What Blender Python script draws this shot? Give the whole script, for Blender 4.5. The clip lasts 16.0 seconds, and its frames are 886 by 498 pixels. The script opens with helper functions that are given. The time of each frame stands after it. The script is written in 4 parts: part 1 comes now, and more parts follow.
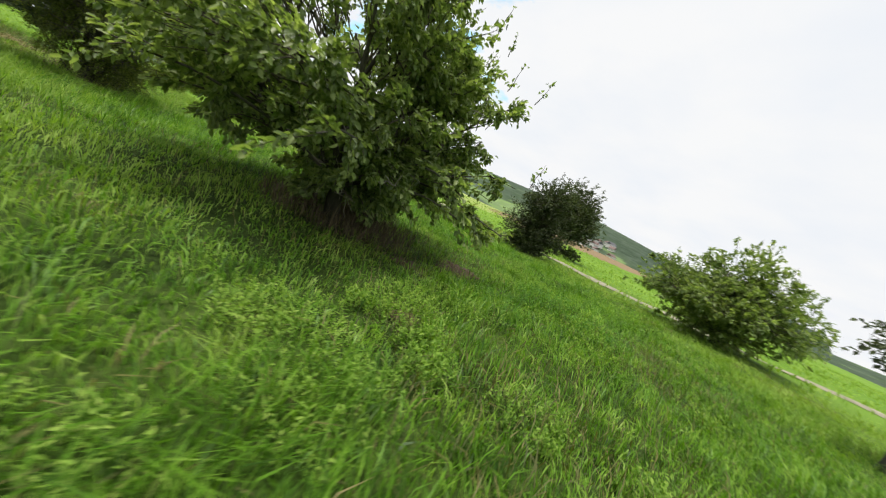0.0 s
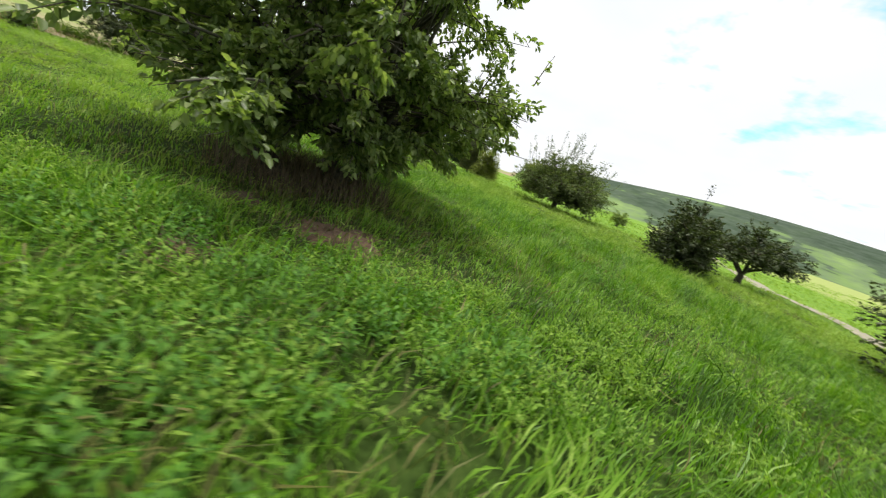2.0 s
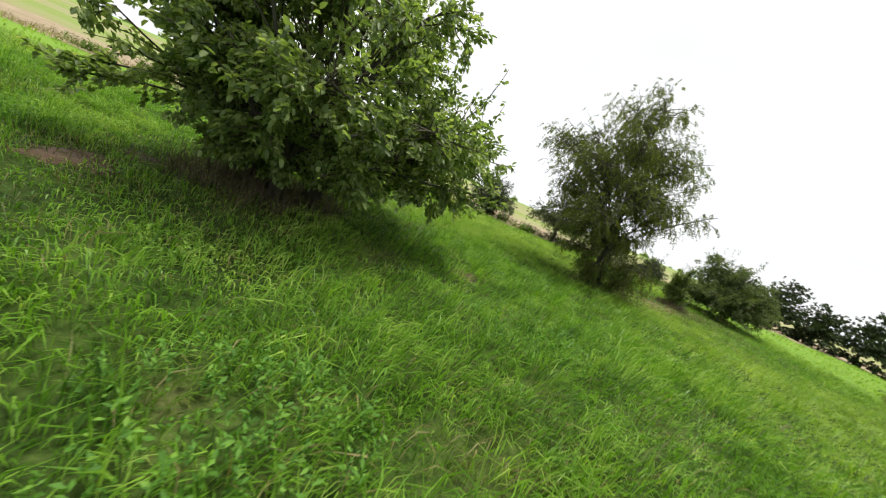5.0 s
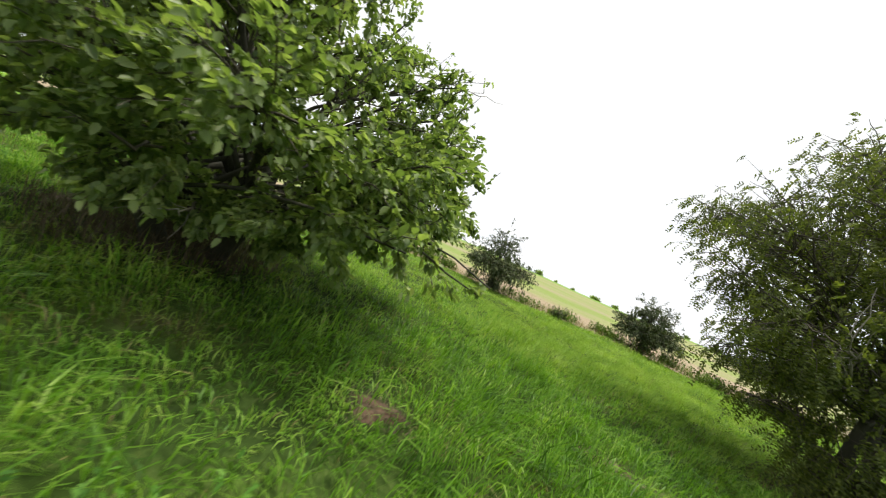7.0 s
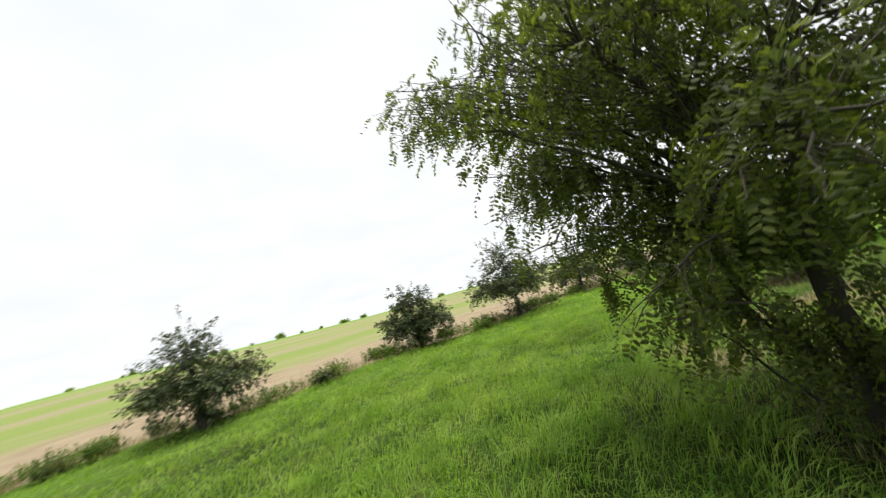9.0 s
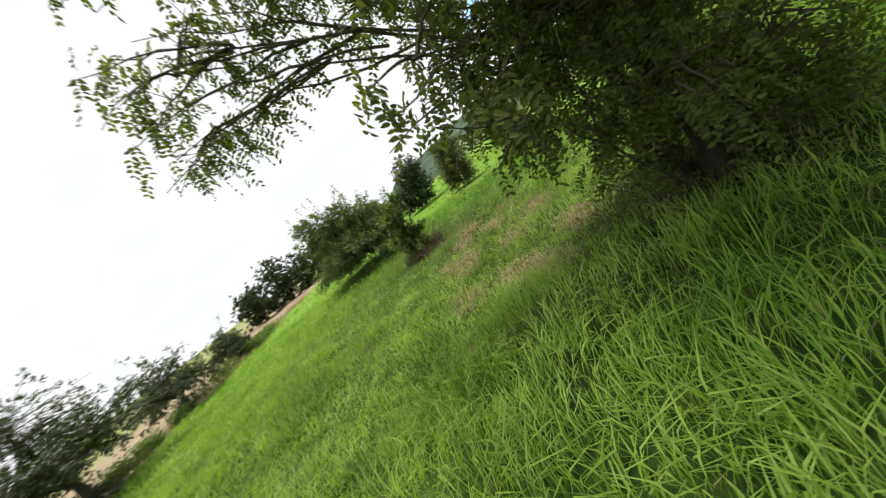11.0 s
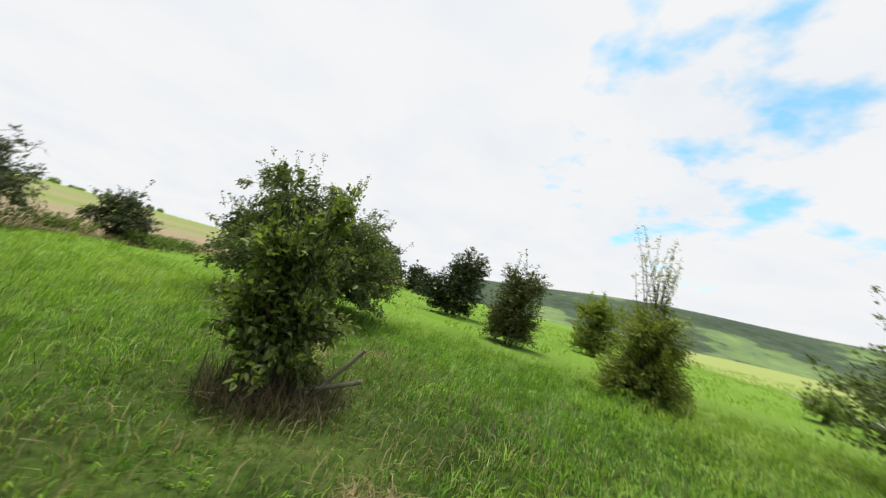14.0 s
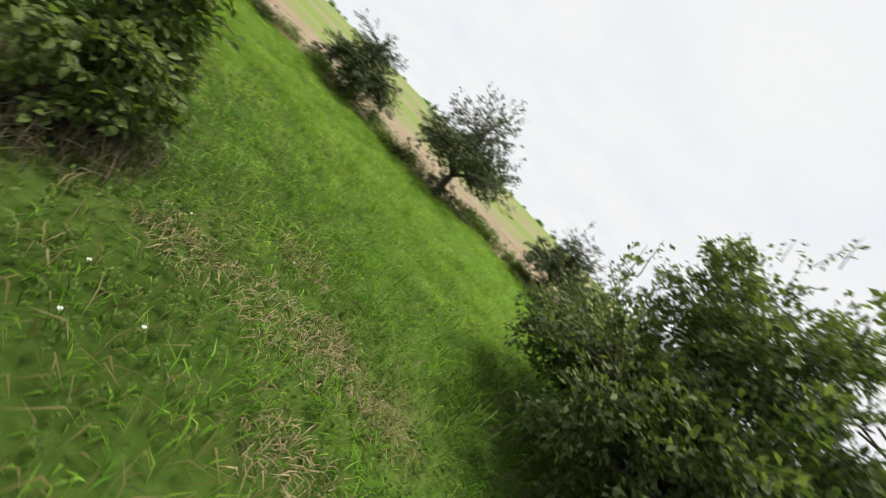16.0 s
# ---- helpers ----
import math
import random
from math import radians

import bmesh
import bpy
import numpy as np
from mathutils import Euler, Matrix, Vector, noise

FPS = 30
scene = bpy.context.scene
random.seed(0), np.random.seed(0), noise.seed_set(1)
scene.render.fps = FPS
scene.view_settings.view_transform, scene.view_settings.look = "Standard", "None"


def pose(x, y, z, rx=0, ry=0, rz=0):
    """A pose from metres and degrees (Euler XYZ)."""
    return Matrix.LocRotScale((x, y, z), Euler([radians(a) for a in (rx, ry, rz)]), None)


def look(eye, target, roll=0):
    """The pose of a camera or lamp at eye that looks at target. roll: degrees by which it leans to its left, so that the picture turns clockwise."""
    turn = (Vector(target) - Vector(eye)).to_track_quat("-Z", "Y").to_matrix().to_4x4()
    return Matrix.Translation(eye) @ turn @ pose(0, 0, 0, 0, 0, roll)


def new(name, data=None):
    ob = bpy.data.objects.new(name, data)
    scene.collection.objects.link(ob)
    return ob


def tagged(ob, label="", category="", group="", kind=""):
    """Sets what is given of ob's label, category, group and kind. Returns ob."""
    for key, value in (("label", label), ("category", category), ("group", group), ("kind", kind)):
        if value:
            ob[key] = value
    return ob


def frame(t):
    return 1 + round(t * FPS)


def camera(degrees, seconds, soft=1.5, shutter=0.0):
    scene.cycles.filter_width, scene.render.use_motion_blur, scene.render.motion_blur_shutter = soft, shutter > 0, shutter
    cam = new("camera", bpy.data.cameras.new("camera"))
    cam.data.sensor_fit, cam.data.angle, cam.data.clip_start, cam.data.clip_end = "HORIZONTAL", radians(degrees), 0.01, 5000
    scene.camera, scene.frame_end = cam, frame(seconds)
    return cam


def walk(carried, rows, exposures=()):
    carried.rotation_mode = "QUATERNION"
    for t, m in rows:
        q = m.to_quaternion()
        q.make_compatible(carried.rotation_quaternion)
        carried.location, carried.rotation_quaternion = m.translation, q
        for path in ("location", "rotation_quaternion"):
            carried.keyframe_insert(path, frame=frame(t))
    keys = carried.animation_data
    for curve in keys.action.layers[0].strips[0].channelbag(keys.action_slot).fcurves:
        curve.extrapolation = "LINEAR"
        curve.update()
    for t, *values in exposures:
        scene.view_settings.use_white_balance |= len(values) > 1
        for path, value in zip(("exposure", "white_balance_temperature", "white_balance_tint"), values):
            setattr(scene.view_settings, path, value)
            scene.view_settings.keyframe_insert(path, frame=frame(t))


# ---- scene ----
# ---------------------------------------------------------------- camera and its flight
cam = camera(103.8, 16.0, soft=1.15, shutter=0.24)
PATH = [
    (0, (-4.213, 2.390, 0.954), (-1.302, -0.279, 0.316), 23.8),
    (0.5, (-4.202, 1.128, 0.888), (-0.798, -0.818, 0.096), 23.7),
    (1, (-3.991, -0.016, 0.851), (-0.262, -1.103, -0.103), 23.4),
    (1.5, (-3.722, -1.244, 0.872), (0.134, -1.246, -0.190), 21.4),
    (2, (-3.119, -2.328, 0.873), (0.577, -1.214, -0.176), 20.1),
    (2.5, (-2.298, -3.151, 0.851), (1.019, -1.143, -0.134), 19.6),
    (3, (-1.351, -3.839, 0.882), (1.410, -1.096, -0.041), 19.1),
    (3.5, (-0.343, -4.300, 1.008), (1.753, -1.021, 0.087), 19.8),
    (3.7, (0.062, -4.407, 1.027), (1.871, -0.956, 0.122), 19.8),
    (4.1, (0.839, -4.510, 1.062), (2.162, -0.833, 0.206), 20.5),
    (4.5, (1.352, -4.409, 1.095), (2.289, -0.607, 0.275), 21.8),
    (5, (1.777, -4.099, 1.125), (2.295, -0.211, 0.343), 23.3),
    (5.5, (2.162, -3.661, 1.138), (2.196, 0.269, 0.392), 24.9),
    (5.8, (2.458, -3.369, 1.131), (2.122, 0.552, 0.415), 25.4),
    (6, (2.767, -3.073, 1.125), (2.124, 0.816, 0.446), 25.4),
    (6.5, (3.331, -2.356, 1.097), (1.994, 1.375, 0.554), 24.9),
    (7, (3.686, -1.550, 1.090), (1.958, 2.056, 1.012), 22.9),
    (7.5, (3.807, -0.717, 1.190), (2.142, 2.910, 1.460), 18.5),
    (8, (3.713, 0.185, 1.293), (2.598, 3.990, 1.827), 10.8),
    (8.5, (3.619, 1.112, 1.361), (3.399, 5.048, 2.039), -0.4),
    (9, (3.506, 2.068, 1.411), (4.680, 5.852, 1.960), -16.0),
    (9.5, (3.379, 2.941, 1.408), (5.621, 6.244, 1.656), -25.7),
    (10, (3.430, 3.908, 1.382), (6.488, 6.486, 1.331), -31.4),
    (10.2, (3.499, 4.292, 1.359), (6.832, 6.495, 1.156), -34.2),
    (10.7, (3.702, 4.881, 1.280), (7.493, 6.031, 0.728), -37.1),
    (11.2, (4.046, 5.264, 1.156), (7.960, 5.322, 0.335), -38.0),
    (11.7, (4.544, 5.471, 1.014), (8.369, 4.703, 0.132), -35.2),
    (12.3, (5.378, 5.508, 0.867), (9.144, 4.335, 0.203), -25.2),
    (12.5, (5.734, 5.546, 0.798), (9.487, 4.211, 0.431), -22.8),
    (13, (6.727, 5.504, 0.742), (10.614, 4.598, 1.002), -9.0),
    (13.5, (7.754, 5.368, 0.764), (11.700, 4.968, 1.278), -0.4),
    (14, (8.645, 5.017, 1.031), (12.550, 5.751, 1.487), 14.7),
    (14.5, (9.646, 4.787, 1.038), (13.205, 6.594, 1.296), 27.6),
    (15, (10.902, 4.857, 1.132), (13.669, 7.734, 0.881), 36.3),
    (15.5, (12.039, 5.040, 1.172), (13.299, 8.790, 0.583), 40.8),
    (16, (12.968, 5.300, 1.334), (12.107, 9.099, 0.426), 45.3),
]
walk(cam, [(t, look(eye, target, roll)) for t, eye, target, roll in PATH],
     exposures=[(0.0, -0.05), (0.5, 0.0), (1.5, 0.10), (3.5, 0.08), (6.0, 0.17), (7.5, 0.15), (9.0, 0.07), (12.5, 0.12), (13.5, -0.06), (14.5, -0.10), (16.0, -0.10)])

# ---------------------------------------------------------------- sky and sun
SUN_AZ, SUN_EL = 325.0, 78.0          # degrees, counter-clockwise from +y; height over the horizon
world = bpy.data.worlds.new("sky")
scene.world = world
world.use_nodes = True
wn, wl = world.node_tree.nodes, world.node_tree.links
wn.clear()
w_out = wn.new("ShaderNodeOutputWorld")
w_bg = wn.new("ShaderNodeBackground")
w_sky = wn.new("ShaderNodeTexSky")
w_sky.sky_type = "NISHITA"
w_sky.sun_disc = False
w_sky.sun_elevation = radians(SUN_EL)
w_sky.sun_rotation = radians(-SUN_AZ)
w_sky.air_density, w_sky.dust_density, w_sky.ozone_density = 1.0, 1.6, 1.0
w_co = wn.new("ShaderNodeTexCoord")
w_sep = wn.new("ShaderNodeSeparateXYZ")
wl.new(w_co.outputs["Generated"], w_sep.inputs[0])
# clouds lie on a flat layer: the direction divided by its height
w_up = wn.new("ShaderNodeMath"); w_up.operation = "MAXIMUM"; w_up.inputs[1].default_value = 0.0
wl.new(w_sep.outputs["Z"], w_up.inputs[0])
w_add = wn.new("ShaderNodeMath"); w_add.operation = "ADD"; w_add.inputs[1].default_value = 0.22
wl.new(w_up.outputs[0], w_add.inputs[0])
w_comb = wn.new("ShaderNodeCombineXYZ")
for axis in "XY":
    w_div = wn.new("ShaderNodeMath"); w_div.operation = "DIVIDE"
    wl.new(w_sep.outputs[axis], w_div.inputs[0]); wl.new(w_add.outputs[0], w_div.inputs[1])
    wl.new(w_div.outputs[0], w_comb.inputs[axis])
w_map = wn.new("ShaderNodeMapping"); w_map.inputs["Location"].default_value = (3.1, 1.7, 0.0)
wl.new(w_comb.outputs[0], w_map.inputs[0])
w_no = wn.new("ShaderNodeTexNoise")
w_no.inputs["Scale"].default_value, w_no.inputs["Detail"].default_value = 3.4, 9.0
w_no.inputs["Roughness"].default_value = 0.56
wl.new(w_map.outputs[0], w_no.inputs["Vector"])
# the cloud deck is torn open round one direction, south-east and half way up
GAP_AZ, GAP_EL = -115.0, 31.0
w_dot = wn.new("ShaderNodeVectorMath"); w_dot.operation = "DOT_PRODUCT"
w_dot.inputs[1].default_value = (-math.sin(radians(GAP_AZ)) * math.cos(radians(GAP_EL)), math.cos(radians(GAP_AZ)) * math.cos(radians(GAP_EL)), math.sin(radians(GAP_EL)))
w_nrm = wn.new("ShaderNodeVectorMath"); w_nrm.operation = "NORMALIZE"
wl.new(w_co.outputs["Generated"], w_nrm.inputs[0]); wl.new(w_nrm.outputs[0], w_dot.inputs[0])
w_gap = wn.new("ShaderNodeMapRange")
w_gap.inputs["From Min"].default_value, w_gap.inputs["From Max"].default_value = 0.86, 0.985
w_gap.inputs["To Min"].default_value, w_gap.inputs["To Max"].default_value = 0.30, 0.03
wl.new(w_dot.outputs["Value"], w_gap.inputs["Value"])
w_thin = wn.new("ShaderNodeMath"); w_thin.operation = "ADD"
wl.new(w_no.outputs["Fac"], w_thin.inputs[0]); wl.new(w_gap.outputs[0], w_thin.inputs[1])
w_cov = wn.new("ShaderNodeMapRange")
w_cov.inputs["From Min"].default_value, w_cov.inputs["From Max"].default_value = 0.41, 0.55
w_cov.inputs["To Min"].default_value = 0.18
wl.new(w_thin.outputs[0], w_cov.inputs["Value"])
w_tone = wn.new("ShaderNodeTexNoise")
w_tone.inputs["Scale"].default_value, w_tone.inputs["Detail"].default_value = 2.3, 5.0
wl.new(w_map.outputs[0], w_tone.inputs["Vector"])
w_ramp = wn.new("ShaderNodeValToRGB")
w_ramp.color_ramp.elements[0].position, w_ramp.color_ramp.elements[0].color = 0.30, (6.40, 6.64, 6.98, 1)
w_ramp.color_ramp.elements[1].position, w_ramp.color_ramp.elements[1].color = 0.62, (6.95, 7.0, 7.06, 1)
wl.new(w_tone.outputs["Fac"], w_ramp.inputs[0])
w_mix = wn.new("ShaderNodeMix"); w_mix.data_type = "RGBA"
wl.new(w_cov.outputs[0], w_mix.inputs["Factor"])
w_clear = wn.new("ShaderNodeMix"); w_clear.data_type, w_clear.blend_type = "RGBA", "MULTIPLY"
w_clear.inputs["Factor"].default_value, w_clear.inputs["B"].default_value = 1.0, (1.0, 2.1, 2.0, 1)
wl.new(w_sky.outputs[0], w_clear.inputs["A"])
wl.new(w_clear.outputs["Result"], w_mix.inputs["A"]); wl.new(w_ramp.outputs[0], w_mix.inputs["B"])
wl.new(w_mix.outputs["Result"], w_bg.inputs["Color"])
w_bg.inputs["Strength"].default_value = 0.14
wl.new(w_bg.outputs[0], w_out.inputs[0])

sun_data = bpy.data.lights.new("sun", "SUN")
sun_data.energy, sun_data.angle, sun_data.color = 4.9, radians(20), (1.0, 0.95, 0.85)
sun = new("sun", sun_data)
sun_dir = Vector((-math.sin(radians(SUN_AZ)) * math.cos(radians(SUN_EL)), math.cos(radians(SUN_AZ)) * math.cos(radians(SUN_EL)), math.sin(radians(SUN_EL))))
sun.matrix_world = look(sun_dir * 60, (0, 0, 0))

# ---------------------------------------------------------------- materials
def nodes_of(mat):
    mat.use_nodes = True
    nt = mat.node_tree
    nt.nodes.clear()
    return nt.nodes, nt.links


def ramp(n, stops, interp="LINEAR"):
    r = n.new("ShaderNodeValToRGB")
    r.color_ramp.interpolation = interp
    e = r.color_ramp.elements
    while len(e) < len(stops):
        e.new(0.5)
    for el, (p, c) in zip(e, stops):
        el.position, el.color = p, (*c, 1)
    return r


def noise_at(n, l, vec, scale, detail=4.0, rough=0.55):
    t = n.new("ShaderNodeTexNoise")
    t.inputs["Scale"].default_value, t.inputs["Detail"].default_value, t.inputs["Roughness"].default_value = scale, detail, rough
    l.new(vec, t.inputs["Vector"])
    return t


def mix_rgb(n, l, fac, a, b, mode="MIX"):
    m = n.new("ShaderNodeMix")
    m.data_type, m.blend_type = "RGBA", mode
    for sock, v in ((m.inputs["Factor"], fac), (m.inputs["A"], a), (m.inputs["B"], b)):
        if hasattr(v, "links"):
            l.new(v, sock)
        elif isinstance(v, tuple):
            sock.default_value = (*v, 1)
        else:
            sock.default_value = v
    return m.outputs["Result"]


def foliage(name, stops, rough=0.45, through_share=0.35, tint=(1.0, 1.0, 1.0), patch=0.8, dry=None, clump=0.0, single=0.36, drift=0.38, gloss=0.32):
    """Leaf or blade: a colour per leaf, patches of tone over the crown, light through the blade."""
    m = bpy.data.materials.new(name)
    n, l = nodes_of(m)
    out = n.new("ShaderNodeOutputMaterial")
    geo = n.new("ShaderNodeNewGeometry")
    co = n.new("ShaderNodeTexCoord")
    r = ramp(n, stops)
    no = noise_at(n, l, co.outputs["Object"], patch, 3.0)
    ma = n.new("ShaderNodeMath"); ma.operation = "MULTIPLY_ADD"
    ma.inputs[1].default_value, ma.inputs[2].default_value = 0.55, 0.0
    l.new(geo.outputs["Random Per Island"], ma.inputs[0])
    mb = n.new("ShaderNodeMath"); mb.operation = "MULTIPLY_ADD"; mb.inputs[1].default_value = 0.45
    l.new(no.outputs["Fac"], mb.inputs[0]); l.new(ma.outputs[0], mb.inputs[2])
    key = mb.outputs[0]
    if clump:
        ma.inputs[1].default_value, mb.inputs[1].default_value = single, 0.26
        cl = noise_at(n, l, co.outputs["Object"], clump, 2.0)
        mr = n.new("ShaderNodeMapRange"); l.new(cl.outputs["Fac"], mr.inputs["Value"])
        mr.inputs["From Min"].default_value, mr.inputs["From Max"].default_value = 0.3, 0.7
        mc = n.new("ShaderNodeMath"); mc.operation = "MULTIPLY_ADD"; mc.inputs[1].default_value = drift
        l.new(mr.outputs[0], mc.inputs[0]); l.new(key, mc.inputs[2])
        key = mc.outputs[0]
    l.new(key, r.inputs[0])
    col = r.outputs[0]
    if dry:
        spots = noise_at(n, l, co.outputs["Object"], dry[0], 4.0)
        mr = n.new("ShaderNodeMapRange")
        mr.inputs["From Min"].default_value, mr.inputs["From Max"].default_value = dry[1], dry[1] + 0.12
        l.new(spots.outputs["Fac"], mr.inputs["Value"])
        mu = n.new("ShaderNodeMath"); mu.operation = "MULTIPLY"; mu.inputs[1].default_value = dry[3]
        l.new(mr.outputs[0], mu.inputs[0])
        col = mix_rgb(n, l, mu.outputs[0], col, dry[2])
    p = n.new("ShaderNodeBsdfPrincipled")
    p.inputs["Roughness"].default_value = rough
    p.inputs["Specular IOR Level"].default_value = gloss
    l.new(col, p.inputs["Base Color"])
    tr = n.new("ShaderNodeBsdfTranslucent")
    warm = mix_rgb(n, l, 1.0, col, (1.05 * tint[0], 1.15 * tint[1], 0.45 * tint[2]), "MULTIPLY")
    l.new(warm, tr.inputs["Color"])
    ms = n.new("ShaderNodeMixShader"); ms.inputs[0].default_value = through_share
    l.new(p.outputs[0], ms.inputs[1]); l.new(tr.outputs[0], ms.inputs[2])
    l.new(ms.outputs[0], out.inputs[0])
    return m


def bark(name, dark, light, scale=18.0):
    m = bpy.data.materials.new(name)
    n, l = nodes_of(m)
    out, p, co = n.new("ShaderNodeOutputMaterial"), n.new("ShaderNodeBsdfPrincipled"), n.new("ShaderNodeTexCoord")
    mp = n.new("ShaderNodeMapping"); mp.inputs["Scale"].default_value = (1, 1, 0.3)
    l.new(co.outputs["Object"], mp.inputs[0])
    a = noise_at(n, l, mp.outputs[0], scale, 6.0, 0.65)
    b = noise_at(n, l, co.outputs["Object"], 2.2, 3.0)
    r = ramp(n, [(0.3, dark), (0.7, light)])
    l.new(a.outputs["Fac"], r.inputs[0])
    moss = mix_rgb(n, l, b.outputs["Fac"], r.outputs[0], (0.10, 0.12, 0.06), "MIX")
    c = mix_rgb(n, l, 0.35, r.outputs[0], moss)
    l.new(c, p.inputs["Base Color"])
    p.inputs["Roughness"].default_value = 0.9
    bu = n.new("ShaderNodeBump"); bu.inputs["Strength"].default_value, bu.inputs["Distance"].default_value = 0.7, 0.02
    l.new(a.outputs["Fac"], bu.inputs["Height"]); l.new(bu.outputs[0], p.inputs["Normal"])
    l.new(p.outputs[0], out.inputs[0])
    return m


def plain(name, a, b, scale, rough=0.8, bump=0.3):
    m = bpy.data.materials.new(name)
    n, l = nodes_of(m)
    out, p, co = n.new("ShaderNodeOutputMaterial"), n.new("ShaderNodeBsdfPrincipled"), n.new("ShaderNodeTexCoord")
    no = noise_at(n, l, co.outputs["Object"], scale, 6.0, 0.6)
    r = ramp(n, [(0.3, a), (0.7, b)])
    l.new(no.outputs["Fac"], r.inputs[0]); l.new(r.outputs[0], p.inputs["Base Color"])
    p.inputs["Roughness"].default_value = rough
    bu = n.new("ShaderNodeBump"); bu.inputs["Strength"].default_value, bu.inputs["Distance"].default_value = bump, 0.01
    l.new(no.outputs["Fac"], bu.inputs["Height"]); l.new(bu.outputs[0], p.inputs["Normal"])
    l.new(p.outputs[0], out.inputs[0])
    return m


# the meadow's edge: a line; s is the distance beyond it
EDGE_Y, EDGE_K = 13.3, 0.15


def ground_material():
    m = bpy.data.materials.new("ground")
    n, l = nodes_of(m)
    out, p, co = n.new("ShaderNodeOutputMaterial"), n.new("ShaderNodeBsdfPrincipled"), n.new("ShaderNodeTexCoord")
    vec = co.outputs["Object"]
    sep = n.new("ShaderNodeSeparateXYZ"); l.new(vec, sep.inputs[0])

    def mth(op, a, b=None, c=None):
        k = n.new("ShaderNodeMath"); k.operation = op
        for i, v in enumerate((a, b, c)):
            if v is None:
                continue
            if hasattr(v, "links"):
                l.new(v, k.inputs[i])
            else:
                k.inputs[i].default_value = v
        return k.outputs[0]

    def rng(v, lo, hi):
        k = n.new("ShaderNodeMapRange"); l.new(v, k.inputs["Value"])
        k.inputs["From Min"].default_value, k.inputs["From Max"].default_value = lo, hi
        return k.outputs[0]

    x, y = sep.outputs["X"], sep.outputs["Y"]
    s = mth("SUBTRACT", mth("SUBTRACT", y, EDGE_Y), mth("MULTIPLY", x, EDGE_K))
    wob = noise_at(n, l, vec, 0.25, 3.0)
    s = mth("ADD", s, mth("MULTIPLY", mth("SUBTRACT", wob.outputs["Fac"], 0.5), 2.0))
    fine, mid, big = noise_at(n, l, vec, 16.0, 8.0, 0.72), noise_at(n, l, vec, 0.9, 4.0), noise_at(n, l, vec, 0.09, 3.0)
    # near soil is coloured dark, with the shade between blades painted in
    meadow = ramp(n, [(0.36, (0.010, 0.018, 0.004)), (0.5, (0.034, 0.062, 0.011)), (0.64, (0.085, 0.125, 0.028))])
    l.new(mth("ADD", mth("MULTIPLY", fine.outputs["Fac"], 0.5), mth("MULTIPLY", mid.outputs["Fac"], 0.5)), meadow.inputs[0])
    bare = mix_rgb(n, l, rng(mid.outputs["Fac"], 0.64, 0.78), meadow.outputs[0], (0.11, 0.095, 0.045))
    # away from the middle the ground takes the brightness of sunlit blade tips
    lush = ramp(n, [(0.3, (0.10, 0.195, 0.020)), (0.7, (0.15, 0.255, 0.034))])
    l.new(big.outputs["Fac"], lush.inputs[0])
    away = mth("SQRT", mth("ADD", mth("POWER", mth("SUBTRACT", x, 4.0), 2.0), mth("POWER", mth("SUBTRACT", y, 1.0), 2.0)))
    far_tone = mix_rgb(n, l, rng(away, 8.0, 17.0), bare, lush.outputs[0])
    # field: stubble strip, then sown ground in broad bands
    stub = ramp(n, [(0.3, (0.225, 0.175, 0.118)), (0.7, (0.295, 0.240, 0.158))])
    l.new(mid.outputs["Fac"], stub.inputs[0])
    band_co = n.new("ShaderNodeCombineXYZ"); l.new(mth("MULTIPLY", s, 0.05), band_co.inputs[0]); l.new(mth("MULTIPLY", x, 0.006), band_co.inputs[1])
    bands = noise_at(n, l, band_co.outputs[0], 1.6, 3.0)
    crop = ramp(n, [(0.38, (0.245, 0.215, 0.135)), (0.47, (0.225, 0.228, 0.105)), (0.58, (0.175, 0.225, 0.062))])
    l.new(bands.outputs["Fac"], crop.inputs[0])
    field = mix_rgb(n, l, rng(s, 7.0, 11.0), stub.outputs[0], crop.outputs[0])
    crest = mix_rgb(n, l, rng(s, 92.0, 100.0), field, (0.15, 0.25, 0.045))
    near = mix_rgb(n, l, rng(s, 0.0, 0.6), far_tone, crest)
    # far valley sides: woods with pale meadows between
    dist = mth("SQRT", mth("ADD", mth("MULTIPLY", x, x), mth("MULTIPLY", y, y)))
    w1 = noise_at(n, l, vec, 0.0062, 5.0, 0.6)
    woods = ramp(n, [(0.44, (0.026, 0.046, 0.024)), (0.55, (0.046, 0.074, 0.036)), (0.57, (0.12, 0.19, 0.060)), (0.66, (0.17, 0.25, 0.085))])
    l.new(w1.outputs["Fac"], woods.inputs[0])
    # distance haze painted over the hills: a grey-green mixed in by noise
    w2 = noise_at(n, l, vec, 0.06, 4.0, 0.7)
    hills = mix_rgb(n, l, mth("MULTIPLY", rng(w2.outputs["Fac"], 0.36, 0.66), 0.55), woods.outputs[0], (0.090, 0.115, 0.090))
    plough = mth("SQRT", mth("ADD", mth("POWER", mth("MULTIPLY", mth("SUBTRACT", x, 28.0), 0.066), 2.0), mth("POWER", mth("MULTIPLY", mth("ADD", y, 64.0), 0.036), 2.0)))
    # a pale mown field past the meadow, to the south-east
    aim = mth("DIVIDE", mth("SUBTRACT", mth("MULTIPLY", x, 0.848), mth("MULTIPLY", y, 0.53)), dist)
    pale = mth("MULTIPLY", rng(mth("ADD", dist, mth("MULTIPLY", wob.outputs["Fac"], 9.0)), 46.0, 48.0), rng(aim, 0.945, 0.955))
